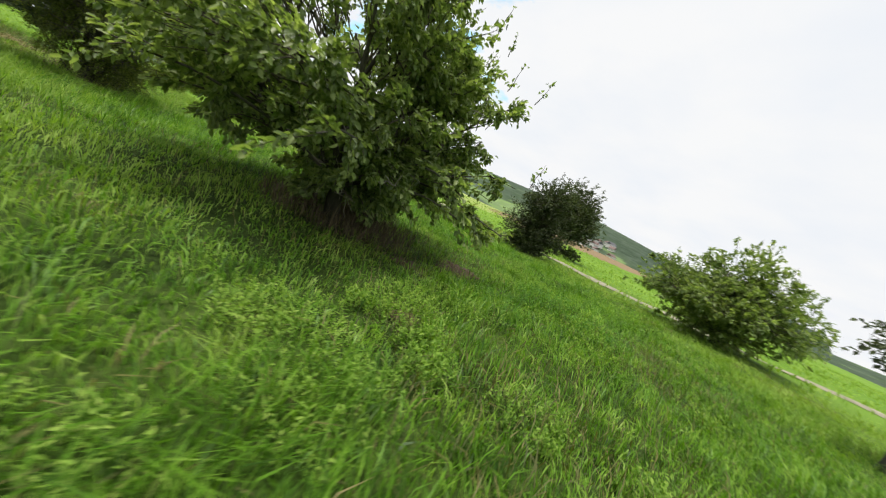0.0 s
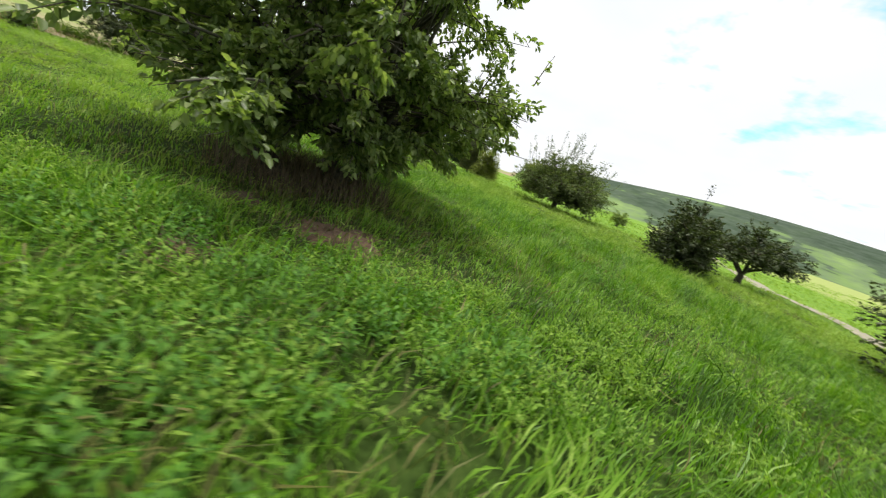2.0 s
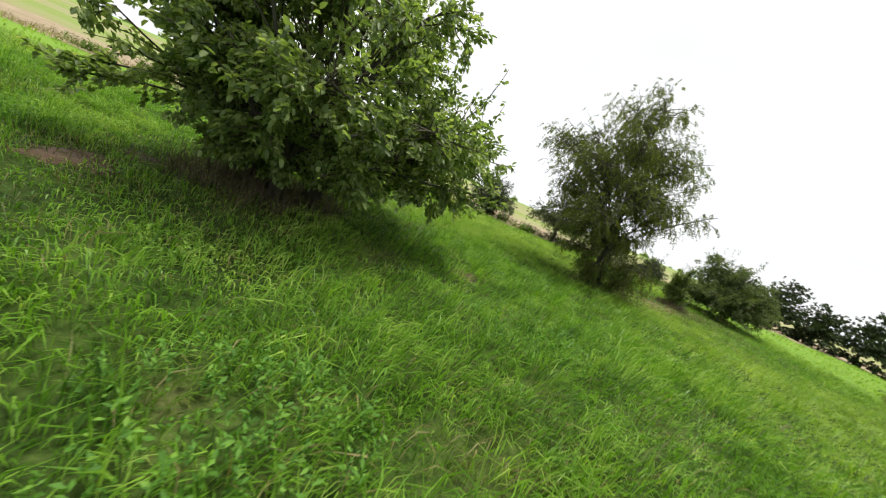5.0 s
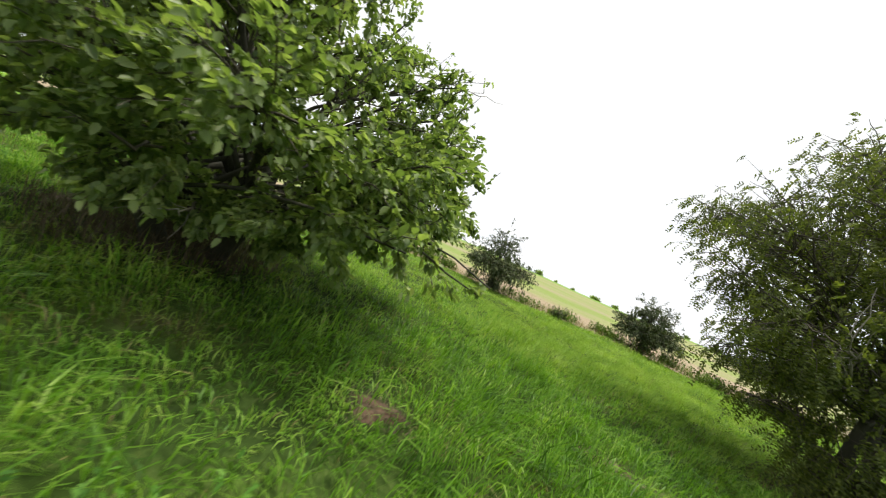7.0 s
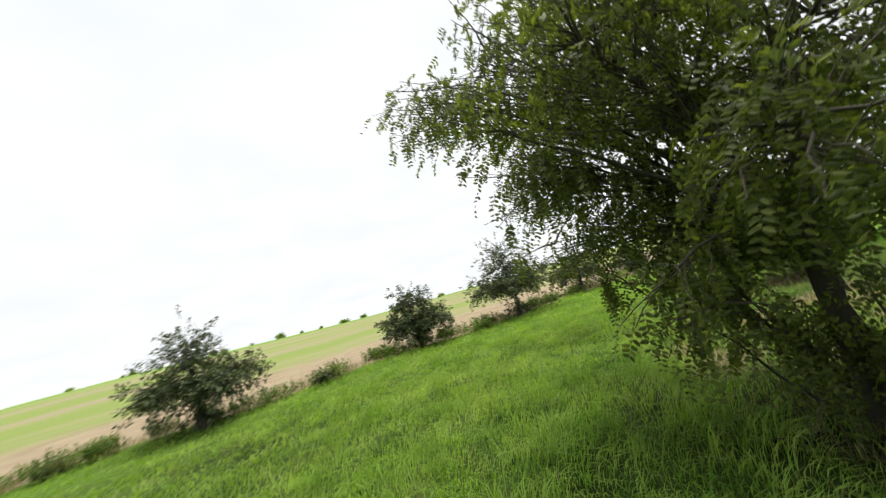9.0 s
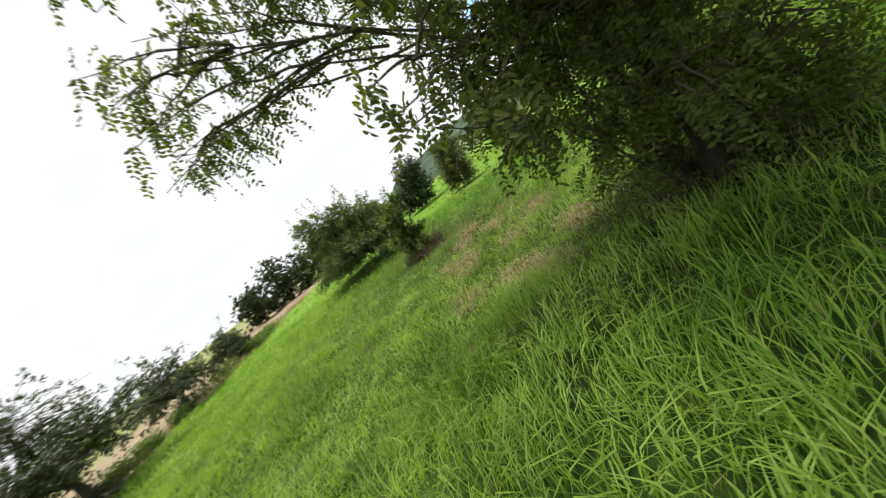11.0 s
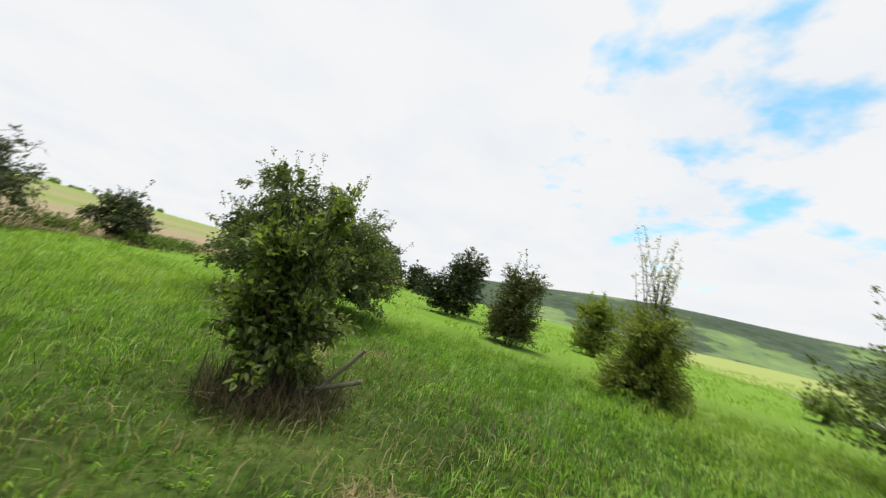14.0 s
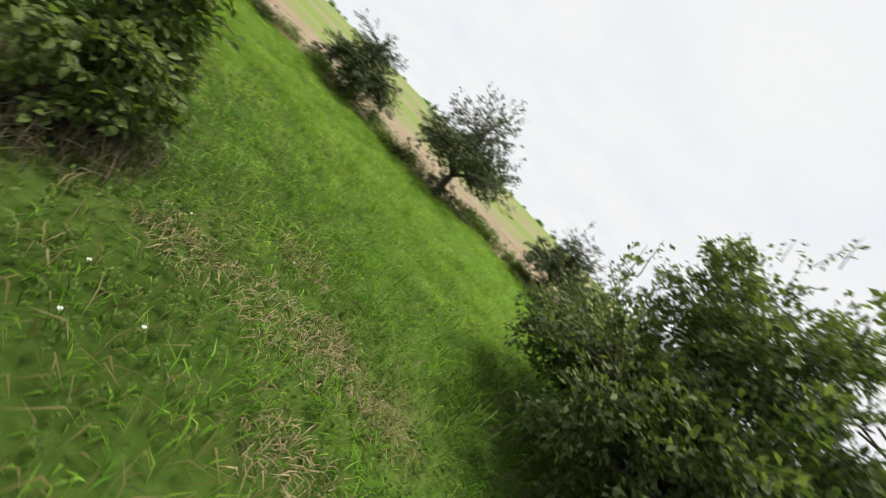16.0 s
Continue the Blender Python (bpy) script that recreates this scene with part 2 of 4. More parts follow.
    near = mix_rgb(n, l, pale, near, (0.25, 0.30, 0.095))
    side = mth("MULTIPLY", rng(dist, 170.0, 260.0), rng(mth("MULTIPLY", s, -1.0), -5.0, 30.0))
    col = mix_rgb(n, l, side, near, hills)
    col = mix_rgb(n, l, rng(plough, 1.02, 0.98), col, (0.20, 0.145, 0.085))
    l.new(col, p.inputs["Base Color"])
    p.inputs["Roughness"].default_value = 0.95
    p.inputs["Specular IOR Level"].default_value = 0.1
    bu = n.new("ShaderNodeBump"); bu.inputs["Strength"].default_value, bu.inputs["Distance"].default_value = 0.6, 0.05
    l.new(fine.outputs["Fac"], bu.inputs["Height"]); l.new(bu.outputs[0], p.inputs["Normal"])
    l.new(p.outputs[0], out.inputs[0])
    return m


M_GROUND = ground_material()
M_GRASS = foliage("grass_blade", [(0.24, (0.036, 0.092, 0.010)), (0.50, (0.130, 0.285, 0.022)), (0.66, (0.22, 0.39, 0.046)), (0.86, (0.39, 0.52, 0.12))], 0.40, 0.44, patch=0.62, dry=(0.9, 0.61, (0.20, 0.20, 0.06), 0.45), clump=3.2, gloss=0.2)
M_NETTLE = foliage("nettle_leaf", [(0.2, (0.045, 0.125, 0.015)), (0.6, (0.105, 0.25, 0.028)), (0.9, (0.22, 0.39, 0.055))], 0.65, 0.45)
# the same meadow grass with sunlit brightness put into its blade colour
M_GRASS_LIT = foliage("sunlit_grass_blade", [(0.18, (0.115, 0.210, 0.030)), (0.45, (0.215, 0.350, 0.052)), (0.80, (0.35, 0.47, 0.110))], 0.6, 0.45, patch=0.3, dry=(0.7, 0.60, (0.24, 0.24, 0.07), 0.4), clump=1.6, single=0.22, drift=0.52, gloss=0.18)
M_HERB = foliage("herb_leaf", [(0.2, (0.10, 0.20, 0.025)), (0.6, (0.215, 0.36, 0.050)), (0.9, (0.37, 0.49, 0.11))], 0.6, 0.45, gloss=0.2)
M_OLIVE = foliage("old_grass", [(0.2, (0.05, 0.07, 0.014)), (0.55, (0.12, 0.125, 0.03)), (0.85, (0.25, 0.21, 0.09))], 0.6, 0.3)
M_STRAW = foliage("dry_grass", [(0.2, (0.18, 0.145, 0.068)), (0.8, (0.38, 0.31, 0.175))], 0.7, 0.25)
M_BRAMBLE = foliage("dead_stalk", [(0.2, (0.045, 0.037, 0.022)), (0.8, (0.15, 0.122, 0.07))], 0.8, 0.15)
M_SOIL = plain("bare_soil", (0.055, 0.032, 0.019), (0.135, 0.082, 0.048), 22.0, 0.95, 0.8)
M_STAKE = bark("weathered_stake", (0.10, 0.095, 0.06), (0.24, 0.22, 0.15), 35.0)
M_PETAL = plain("white_petal", (0.70, 0.70, 0.66), (0.80, 0.80, 0.76), 30.0, 0.6, 0.0)
M_WEED = foliage("weed_leaf", [(0.2, (0.05, 0.10, 0.016)), (0.8, (0.14, 0.21, 0.036))], 0.7, 0.4)
M_LEAF_A = foliage("orchard_leaf", [(0.2, (0.090, 0.142, 0.046)), (0.6, (0.220, 0.290, 0.102)), (0.9, (0.40, 0.46, 0.20))], 0.40, 0.55)
M_LEAF_B = foliage("robinia_leaf", [(0.2, (0.056, 0.074, 0.020)), (0.6, (0.125, 0.155, 0.038)), (0.92, (0.25, 0.275, 0.062))], 0.55, 0.58)
M_LEAF_C = foliage("plum_leaf", [(0.2, (0.055, 0.084, 0.032)), (0.6, (0.125, 0.168, 0.060)), (0.92, (0.26, 0.29, 0.115))], 0.62, 0.45)
M_LEAF_D = foliage("dull_leaf", [(0.2, (0.036, 0.054, 0.022)), (0.6, (0.068, 0.092, 0.034)), (0.92, (0.125, 0.145, 0.05))], 0.55, 0.25)
M_LEAF_Y = foliage("yellow_green_leaf", [(0.2, (0.115, 0.155, 0.030)), (0.6, (0.22, 0.265, 0.055)), (0.92, (0.31, 0.33, 0.08))], 0.5, 0.5)
M_LEAF_W = foliage("fresh_green_leaf", [(0.2, (0.075, 0.115, 0.03)), (0.6, (0.16, 0.215, 0.06)), (0.92, (0.27, 0.31, 0.10))], 0.45, 0.5)
M_LEAF_H = foliage("hedge_leaf", [(0.2, (0.018, 0.032, 0.010)), (0.6, (0.036, 0.058, 0.018)), (0.92, (0.07, 0.095, 0.03))], 0.6, 0.25)
M_LEAF_R = foliage("reddish_leaf", [(0.2, (0.045, 0.07, 0.018)), (0.6, (0.085, 0.11, 0.03)), (0.9, (0.20, 0.11, 0.05))], 0.5, 0.3)
M_BARK = bark("grey_bark", (0.018, 0.015, 0.012), (0.075, 0.064, 0.05))
M_DARK_BARK = bark("dark_bark", (0.010, 0.008, 0.006), (0.045, 0.037, 0.028))
M_TWIG = bark("brown_twig", (0.028, 0.021, 0.015), (0.09, 0.07, 0.048), 40.0)
M_DEAD = bark("dead_wood", (0.16, 0.14, 0.11), (0.36, 0.33, 0.27), 30.0)
M_WALL = plain("lime_plaster", (0.62, 0.60, 0.56), (0.75, 0.73, 0.70), 0.8)
M_ROOF = plain("roof_tile", (0.10, 0.075, 0.07), (0.17, 0.11, 0.10), 1.5)
M_GLASS = plain("dark_pane", (0.03, 0.035, 0.04), (0.05, 0.055, 0.06), 2.0, 0.2, 0.0)
M_ROAD = plain("gravel_track", (0.15, 0.14, 0.09), (0.30, 0.27, 0.20), 3.0)

# ---------------------------------------------------------------- mesh helpers
def terrain(x, y):
    """Height of the land: a level meadow, a rising field behind its edge, a valley with far hills on the other sides."""
    x, y = np.asarray(x, float), np.asarray(y, float)
    s = (y - EDGE_Y - EDGE_K * x) / math.hypot(1, EDGE_K)
    r = np.hypot(x, y)
    az = np.degrees(np.arctan2(-x, y))
    sm = lambda v, a, b: np.clip((v - a) / (b - a), 0, 1) ** 2 * (3 - 2 * np.clip((v - a) / (b - a), 0, 1))
    rise = 0.022 + 0.022 * sm(az, -10, 35)
    field = rise * np.minimum(np.maximum(s - 1, 0), 130) - 0.05 * np.maximum(s - 150, 0)
    field = np.maximum(field, -20)
    south = sm(-s, -20, 40)
    vale = -16 * sm(r, 110, 260)
    top = 8 + 77 * sm(-np.abs(az + 125), -85, -5) + 4 * np.sin(np.radians(az) * 9)
    hill = (top + 16) * sm(r, 330, 900) * np.where((az > -95) & (az < 0), sm(-az, 38, 92), 1)
    swell = 2.2 * np.exp(-((x - 75) ** 2 + (y + 47) ** 2) / 900) + 1.5 * np.exp(-((x - 28) ** 2 / 420 + (y + 66) ** 2 / 700))
    bumps = 0.05 * np.sin(x * 0.9 + 0.7) * np.sin(y * 0.8 + 0.3) + 0.025 * np.sin(x * 2.3) * np.sin(y * 2.7 + 1)
    return np.where(r < 60, bumps, 0) + field * sm(s, 0, 6) + south * (vale + hill) + swell


def mesh_from(name, verts, faces=None, tris=None, quads=None, smooth=False):
    me = bpy.data.meshes.new(name)
    verts = np.asarray(verts, np.float32)
    if faces is not None:
        me.from_pydata([tuple(v) for v in verts.tolist()], [], [tuple(f) for f in faces])
    else:
        loops, starts, totals, at = [], [], [], 0
        for arr, k in ((quads, 4), (tris, 3)):
            if arr is None or len(arr) == 0:
                continue
            arr = np.asarray(arr, np.int32)
            loops.append(arr.ravel())
            starts.append(at + np.arange(len(arr), dtype=np.int32) * k)
            totals.append(np.full(len(arr), k, np.int32))
            at += arr.size
        me.vertices.add(len(verts)); me.vertices.foreach_set("co", verts.ravel())
        loops = np.concatenate(loops)
        me.loops.add(len(loops)); me.loops.foreach_set("vertex_index", loops)
        starts = np.concatenate(starts)
        me.polygons.add(len(starts)); me.polygons.foreach_set("loop_start", starts); me.polygons.foreach_set("loop_total", np.concatenate(totals))
        me.update(calc_edges=True)
    if smooth:
        me.polygons.foreach_set("use_smooth", np.ones(len(me.polygons), bool))
    me.validate()
    return me


def mesh_part(name, me, material, parent=None, label="", kind=""):
    ob = new(name, me)
    me.materials.append(material)
    if parent is not None:
        ob.parent = parent
    return tagged(ob, label=label, kind=kind)


def part(name, bm, material, parent, label=""):
    me = bpy.data.meshes.new(name)
    bm.to_mesh(me); bm.free()
    return mesh_part(name, me, material, parent, label)


class Tubes:
    """Tapered, bent tubes gathered into one mesh."""

    def __init__(self):
        self.v, self.q, self.count = [], [], 0

    def add(self, pts, radii, sides=6):
        pts = np.asarray(pts, float)
        d = np.gradient(pts, axis=0)
        d /= np.linalg.norm(d, axis=1, keepdims=True) + 1e-9
        ref = np.where(np.abs(d[:, 2:3]) > 0.9, [[1.0, 0, 0]], [[0, 0, 1.0]])
        a = np.cross(d, ref); a /= np.linalg.norm(a, axis=1, keepdims=True) + 1e-9
        b = np.cross(d, a)
        ang = np.linspace(0, 2 * math.pi, sides, endpoint=False)
        ring = (pts[:, None] + np.asarray(radii)[:, None, None] * (np.cos(ang)[None, :, None] * a[:, None] + np.sin(ang)[None, :, None] * b[:, None]))
        k = len(pts)
        i, j = np.meshgrid(np.arange(k - 1), np.arange(sides), indexing="ij")
        n = (j + 1) % sides
        self.q.append(np.stack([i * sides + j, i * sides + n, (i + 1) * sides + n, (i + 1) * sides + j], -1).reshape(-1, 4) + self.count)
        self.v.append(ring.reshape(-1, 3)); self.count += k * sides

    def mesh(self, name):
        return mesh_from(name, np.concatenate(self.v), quads=np.concatenate(self.q), smooth=True)


def bent(p, q, rng, sag=0.0, wig=0.08, k=7):
    """A polyline from p to q that bows and wanders."""
    p, q = np.asarray(p, float), np.asarray(q, float)
    t = np.linspace(0, 1, k)[:, None]
    ln = np.linalg.norm(q - p)
    off = np.cumsum(rng.normal(0, wig * ln / k, (k, 3)), axis=0)
    off -= t * off[-1]
    pts = p + (q - p) * t + off
    pts[:, 2] += sag * ln * 4 * (t * (1 - t))[:, 0]
    return pts


def leaf_mesh(name, base, axis, up, length, width, fold=0.25, curl=0.15, simple=False, wide=0.55):
    """One folded, pointed leaf for every row of the arrays: four triangles, or two if simple."""
    n = len(base)
    axis = axis / (np.linalg.norm(axis, axis=1, keepdims=True) + 1e-9)
    side = np.cross(axis, up); side /= np.linalg.norm(side, axis=1, keepdims=True) + 1e-9
    nrm = np.cross(side, axis)
    L, W = np.asarray(length).reshape(-1, 1) * np.ones((n, 1)), np.asarray(width).reshape(-1, 1) * np.ones((n, 1))
    if simple == "oval":
        mid = nrm * W * fold
        v = np.stack([base, base + axis * L * 0.28 + side * W * 0.43 + mid, base + axis * L * 0.68 + side * W * 0.40 + mid * 0.9 - nrm * L * curl * 0.4, base + axis * L - nrm * L * curl,
                      base + axis * L * 0.68 - side * W * 0.40 + mid * 0.9 - nrm * L * curl * 0.4, base + axis * L * 0.28 - side * W * 0.43 + mid], 1)
        o = (np.arange(n) * 6)[:, None, None]
        return mesh_from(name, v.reshape(-1, 3), quads=(np.array([[0, 1, 2, 3], [0, 3, 4, 5]])[None] + o).reshape(-1, 4))
    if simple:
        v = np.stack([base, base + axis * L * wide + side * W * 0.5 + nrm * W * fold, base + axis * L, base + axis * L * wide - side * W * 0.5 + nrm * W * fold], 1)
        o = (np.arange(n) * 4)[:, None, None]
        return mesh_from(name, v.reshape(-1, 3), tris=(np.array([[0, 1, 2], [0, 2, 3]])[None] + o).reshape(-1, 3))
    v = np.stack([base, base + axis * L * wide + side * W * 0.5 + nrm * W * fold, base + axis * L * wide - side * W * 0.5 + nrm * W * fold,
                  base + axis * L - nrm * L * curl, base + axis * L * 0.5 - nrm * W * 0.02], 1)
    o = (np.arange(n) * 5)[:, None, None]
    t = np.array([[0, 1, 4], [4, 1, 3], [0, 4, 2], [4, 3, 2]])[None] + o
    return mesh_from(name, v.reshape(-1, 3), tris=t.reshape(-1, 3))


def unit(rng, n):
    v = rng.normal(0, 1, (n, 3))
    return v / np.linalg.norm(v, axis=1, keepdims=True)


def rosettes(rng, at, out, leaves, leaf, spread=0.9, droop=0.15, size=(0.75, 1.2), reach=0.06):
    """Leaf rows for sprays of leaves at the points, which grow along out."""
    n = len(at)
    c = np.repeat(at, leaves, 0); o = np.repeat(out, leaves, 0)
    d = o + spread * unit(rng, n * leaves)
    d[:, 2] -= droop
    base = c + unit(rng, n * leaves) * reach * rng.uniform(0, 1, (n * leaves, 1)) - o * rng.uniform(0, 2.2 * reach, (n * leaves, 1))
    up = np.array([[0, 0, 1.0]]) + 0.75 * unit(rng, n * leaves)
    s = rng.uniform(size[0], size[1], n * leaves)
    return base, d, up, s * leaf[0], s * leaf[1]


def pinnate(rng, at, out, pairs, leaf, rachis, droop=0.5):
    """Leaf rows for feathered leaves that hang from the points."""
    n = len(at)
    o = out + 0.6 * unit(rng, n); o[:, 2] -= droop; o /= np.linalg.norm(o, axis=1, keepdims=True)
    side = np.cross(o, unit(rng, n)); side /= np.linalg.norm(side, axis=1, keepdims=True) + 1e-9
    bases, dirs, ups, ls = [], [], [], []
    nrm = np.cross(side, o)
    long = rng.uniform(0.6, 1.25, (n, 1))
    for i in range(pairs):
        f = (i + 1) / pairs
        p = at + o * rachis * long * f - np.array([[0, 0, 1.0]]) * rachis * 0.35 * f * f
        for sg in (1, -1):
            bases.append(p); dirs.append(side * sg + o * 0.45 + 0.32 * unit(rng, n)); ups.append(nrm + 0.6 * unit(rng, n))
            ls.append(rng.uniform(0.8, 1.15, n) * (1.05 - 0.25 * abs(f - 0.5)))
    s = np.concatenate(ls)
    keep = rng.uniform(0, 1, len(s)) < 0.85
    return np.concatenate(bases)[keep], np.concatenate(dirs)[keep], np.concatenate(ups)[keep], (s * leaf[0])[keep], (s * leaf[1])[keep]


def tree(name, x, y, blobs, leaf_mat, leaf, sprays, label, category="tree", seed=1, trunk_r=0.11, fork=0.5, stems=1, leaves=8, spread=0.9,
         droop=0.15, style="rosette", shoots=0, shoot_h=0.8, dead=0, bark_mat=None, twig_r=0.007, lean=(0, 0), group="", inner=0.35, hang=0.0,
         reach=0.06, shoot_at=None, distant=False, splay=2.5, arms=(), skirt=0.0, limb_w=0.55, fine=False, leader=0.0, arm_n=8, airy=(99.0, 1.0, 0.0), bunch=7, loose=0.10):
    """A tree or shrub: a trunk with limbs that run into every part of the crown, twigs that end in sprays, leaves on the twigs.
    blobs: parts of the crown as (x, y, z, rx, ry, rz) from the foot of the trunk; airy: (height, share of the leaves kept above it, x east of which that holds)."""
    rng = np.random.default_rng(seed)
    z0 = float(terrain(x, y)) - 0.03
    root = new(name)
    root.location = (x, y, z0)
    tagged(root, label=label, category=category, group=group)
    wood, twigs = Tubes(), Tubes()
    blobs = list(blobs) + ([(0, 0, 0.35, skirt, skirt, 0.36)] if skirt else [])
    blobs = np.asarray(blobs, float)
    tops = []
    for i in range(stems):
        a = 6.28 * i / max(stems, 1) + rng.uniform(0, 1)
        r0 = 0.0 if stems == 1 else trunk_r * 1.5
        p = np.array([math.cos(a) * r0, math.sin(a) * r0, -0.05])
        q = np.array([lean[0] + math.cos(a) * r0 * splay, lean[1] + math.sin(a) * r0 * splay, fork])
        pts = bent(p, q, rng, 0, 0.12, 7)
        wood.add(pts, trunk_r * np.array([1.55, 1.15, 1.0, 0.95, 0.9, 0.85, 0.8]) / math.sqrt(stems), 9)
        tops.append(q)
    if leader:
        spine = bent((lean[0], lean[1], fork * 0.8), (blobs[0][0], blobs[0][1], leader), rng, 0, 0.10, 9)
        wood.add(spine, np.linspace(0.62 * trunk_r, 0.16 * trunk_r, 9), 7)
    at, out, thin_at, thin_out = [], [], [], []
    vol = blobs[:, 3] * blobs[:, 4] * blobs[:, 5]
    share = vol ** 0.75 / (vol ** 0.75).sum()
    limbs = []
    for b, sh in zip(blobs, share):
        c, rad = b[:3], b[3:]
        top = np.array(tops[rng.integers(stems)])
        if leader:
            low = c[2] - 0.9 * math.hypot(c[0] - lean[0], c[1] - lean[1]) - 0.2
            top = spine[int(np.argmin(np.abs(spine[:, 2] - max(low, fork))))] if c[2] > fork + 0.3 else np.array([c[0] * 0.15, c[1] * 0.15, 0.12])
        limb = bent(top, c, rng, 0.06, 0.16, 8)
        w = limb_w * trunk_r / math.sqrt(stems) * min(1.0, (vol[len(limbs)] / vol.max()) ** 0.25)
        limbs.append(limb)
        wood.add(limb, np.linspace(w, w * 0.22, 8), 6 if not distant else 4)
        n = max(3, int(sprays * sh * (airy[1] if c[2] > airy[0] and c[0] > airy[2] else 1.0)))
        k = max(4, int(n / bunch))
        for _ in range(k):
            u = unit(rng, 1)[0]
            if u[2] < -0.55:
                u[2] *= 0.4
            reach_out = rng.uniform(0.80, 1.08)
            end = c + u * rad * reach_out
            end[2] = max(end[2] - hang * rng.uniform(0, 1), 0.10)
            start = limb[rng.integers(3, 8)]
            tw = bent(start, end, rng, 0.05, 0.16, 7)
            twigs.add(tw, np.linspace(twig_r * 1.6, twig_r * 0.35, 7), 3 if distant else 4)
            m = max(2, int(n / k))
            f = inner + (1 - inner) * rng.uniform(0, 1, m) ** 0.6
            idx = f * 6
            lo = np.minimum(idx.astype(int), 5)
            p = tw[lo] + (tw[lo + 1] - tw[lo]) * (idx - lo)[:, None]
            jit = rng.normal(0, loose, (m, 3)) * rad.mean()
            tip = p + jit
            for pp, tt in zip(p[::3], tip[::3]) if not distant else ():
                twigs.add(np.stack([pp, (pp + tt) / 2 + rng.normal(0, 0.012, 3), tt]), [twig_r * 0.5, twig_r * 0.4, twig_r * 0.2], 3)
            at.append(tip)
            o = (tip - c) / rad + 0.5 * (tw[-1] - tw[-3]) / (np.linalg.norm(tw[-1] - tw[-3]) + 1e-6)
            out.append(o / (np.linalg.norm(o, axis=1, keepdims=True) + 1e-9))
    # upright water shoots
    for _ in range(shoots):
        b = blobs[rng.choice(len(blobs), p=share)] if shoot_at is None else np.asarray(shoot_at, float)
        a, rr = rng.uniform(0, 6.28), rng.uniform(0, 0.8)
        p = b[:3] + np.array([math.cos(a) * b[3] * rr, math.sin(a) * b[4] * rr, b[5] * math.sqrt(max(0.05, 1 - rr * rr)) * 0.8])
        h = shoot_h * rng.uniform(0.5, 1.15)
        away = (0.35 if shoot_at is None else 0.0) * h * p[:2] / (np.linalg.norm(p[:2]) + 0.3)
        q = p + np.array([rng.normal(0, 0.16) * h + away[0], rng.normal(0, 0.16) * h + away[1], h])
        tw = bent(p, q, rng, 0, 0.10, 7)
        twigs.add(tw, np.linspace(twig_r, twig_r * 0.3, 7), 4)
        m = max(5, int(h * 19))
        idx = 6 * rng.uniform(0.02, 1, m) ** 0.8; lo = np.minimum(idx.astype(int), 5)
        thin_at.append(tw[lo] + (tw[lo + 1] - tw[lo]) * (idx - lo)[:, None])
        o = unit(rng, m) * 0.8 + np.array([0, 0, 0.5])
        thin_out.append(o / np.linalg.norm(o, axis=1, keepdims=True))
    # long low arms that reach out of the crown, leafy towards their ends: (azimuth, reach, height)
    for az, far_r, far_z in arms:
        st = np.array(tops[rng.integers(stems)])
        en = np.array([-math.sin(radians(az)) * far_r, math.cos(radians(az)) * far_r, far_z])
        arm = bent(st, en, rng, 0.10, 0.10, 10)
        wood.add(arm, np.linspace(twig_r * 3.2, twig_r * 0.9, 10), 5)
        for k in range(arm_n):
            f = rng.uniform(5.0, 8.99); lo = int(f)
            s0 = arm[lo] + (arm[lo + 1] - arm[lo]) * (f - lo)
            dr = (arm[-1] - arm[-3]) / np.linalg.norm(arm[-1] - arm[-3]) * 0.30 + unit(rng, 1)[0] * 0.28
            dr[2] -= 0.08
            tw = bent(s0, s0 + dr * rng.uniform(0.5, 1.1), rng, 0.05, 0.15, 5)
            twigs.add(tw, np.linspace(twig_r * 0.8, twig_r * 0.3, 5), 4)
            at.append(tw[1:]); out.append(np.tile(dr / np.linalg.norm(dr), (4, 1)))
    bare = []
    for _ in range(dead):
        deadw = Tubes()
        bare.append(deadw)
        b = blobs[rng.integers(len(blobs))]
        u = unit(rng, 1)[0]; u[2] = -abs(u[2]) * 0.5
        st = b[:3] * np.array([0.5, 0.5, 0.8])
        en = b[:3] + u * b[3:] * rng.uniform(0.9, 1.15)
        en[2] = max(en[2], 0.12)
        pts = bent(st, en, rng, 0.04, 0.2, 8)
        deadw.add(pts, np.linspace(twig_r * 1.9, twig_r * 0.5, 8), 5)
        for _ in range(4):
            s0 = pts[rng.integers(3, 8)]
            deadw.add(bent(s0, s0 + rng.normal(0, 0.16, 3) + (en - st) * 0.12, rng, 0, 0.15, 5), np.linspace(twig_r * 0.8, twig_r * 0.3, 5), 4)
    at, out = np.concatenate(at), np.concatenate(out)
    if style == "rosette":
        rows = rosettes(rng, at, out, leaves, leaf, spread, droop, reach=reach)
    else:
        rows = pinnate(rng, at, out, leaves, leaf, leaf[0] * leaves * 0.55, 0.95)
    if thin_at:
        more = rosettes(rng, np.concatenate(thin_at), np.concatenate(thin_out), 2, (leaf[0] * 0.9, leaf[1] * 0.9), 1.0, 0.1, reach=0.045)
        rows = [np.concatenate([p, q]) for p, q in zip(rows, more)]
    ok = rows[0][:, 2] > 0.03
    rows = [r[ok] for r in rows]
    bm_ = bark_mat or M_BARK
    mesh_part("trunk", wood.mesh("trunk"), bm_, root)
    mesh_part("twig_work", twigs.mesh("twig_work"), M_TWIG, root, kind="stuff")
    mesh_part("crown", leaf_mesh("crown", *rows, simple=distant or fine), leaf_mat, root, kind="stuff")
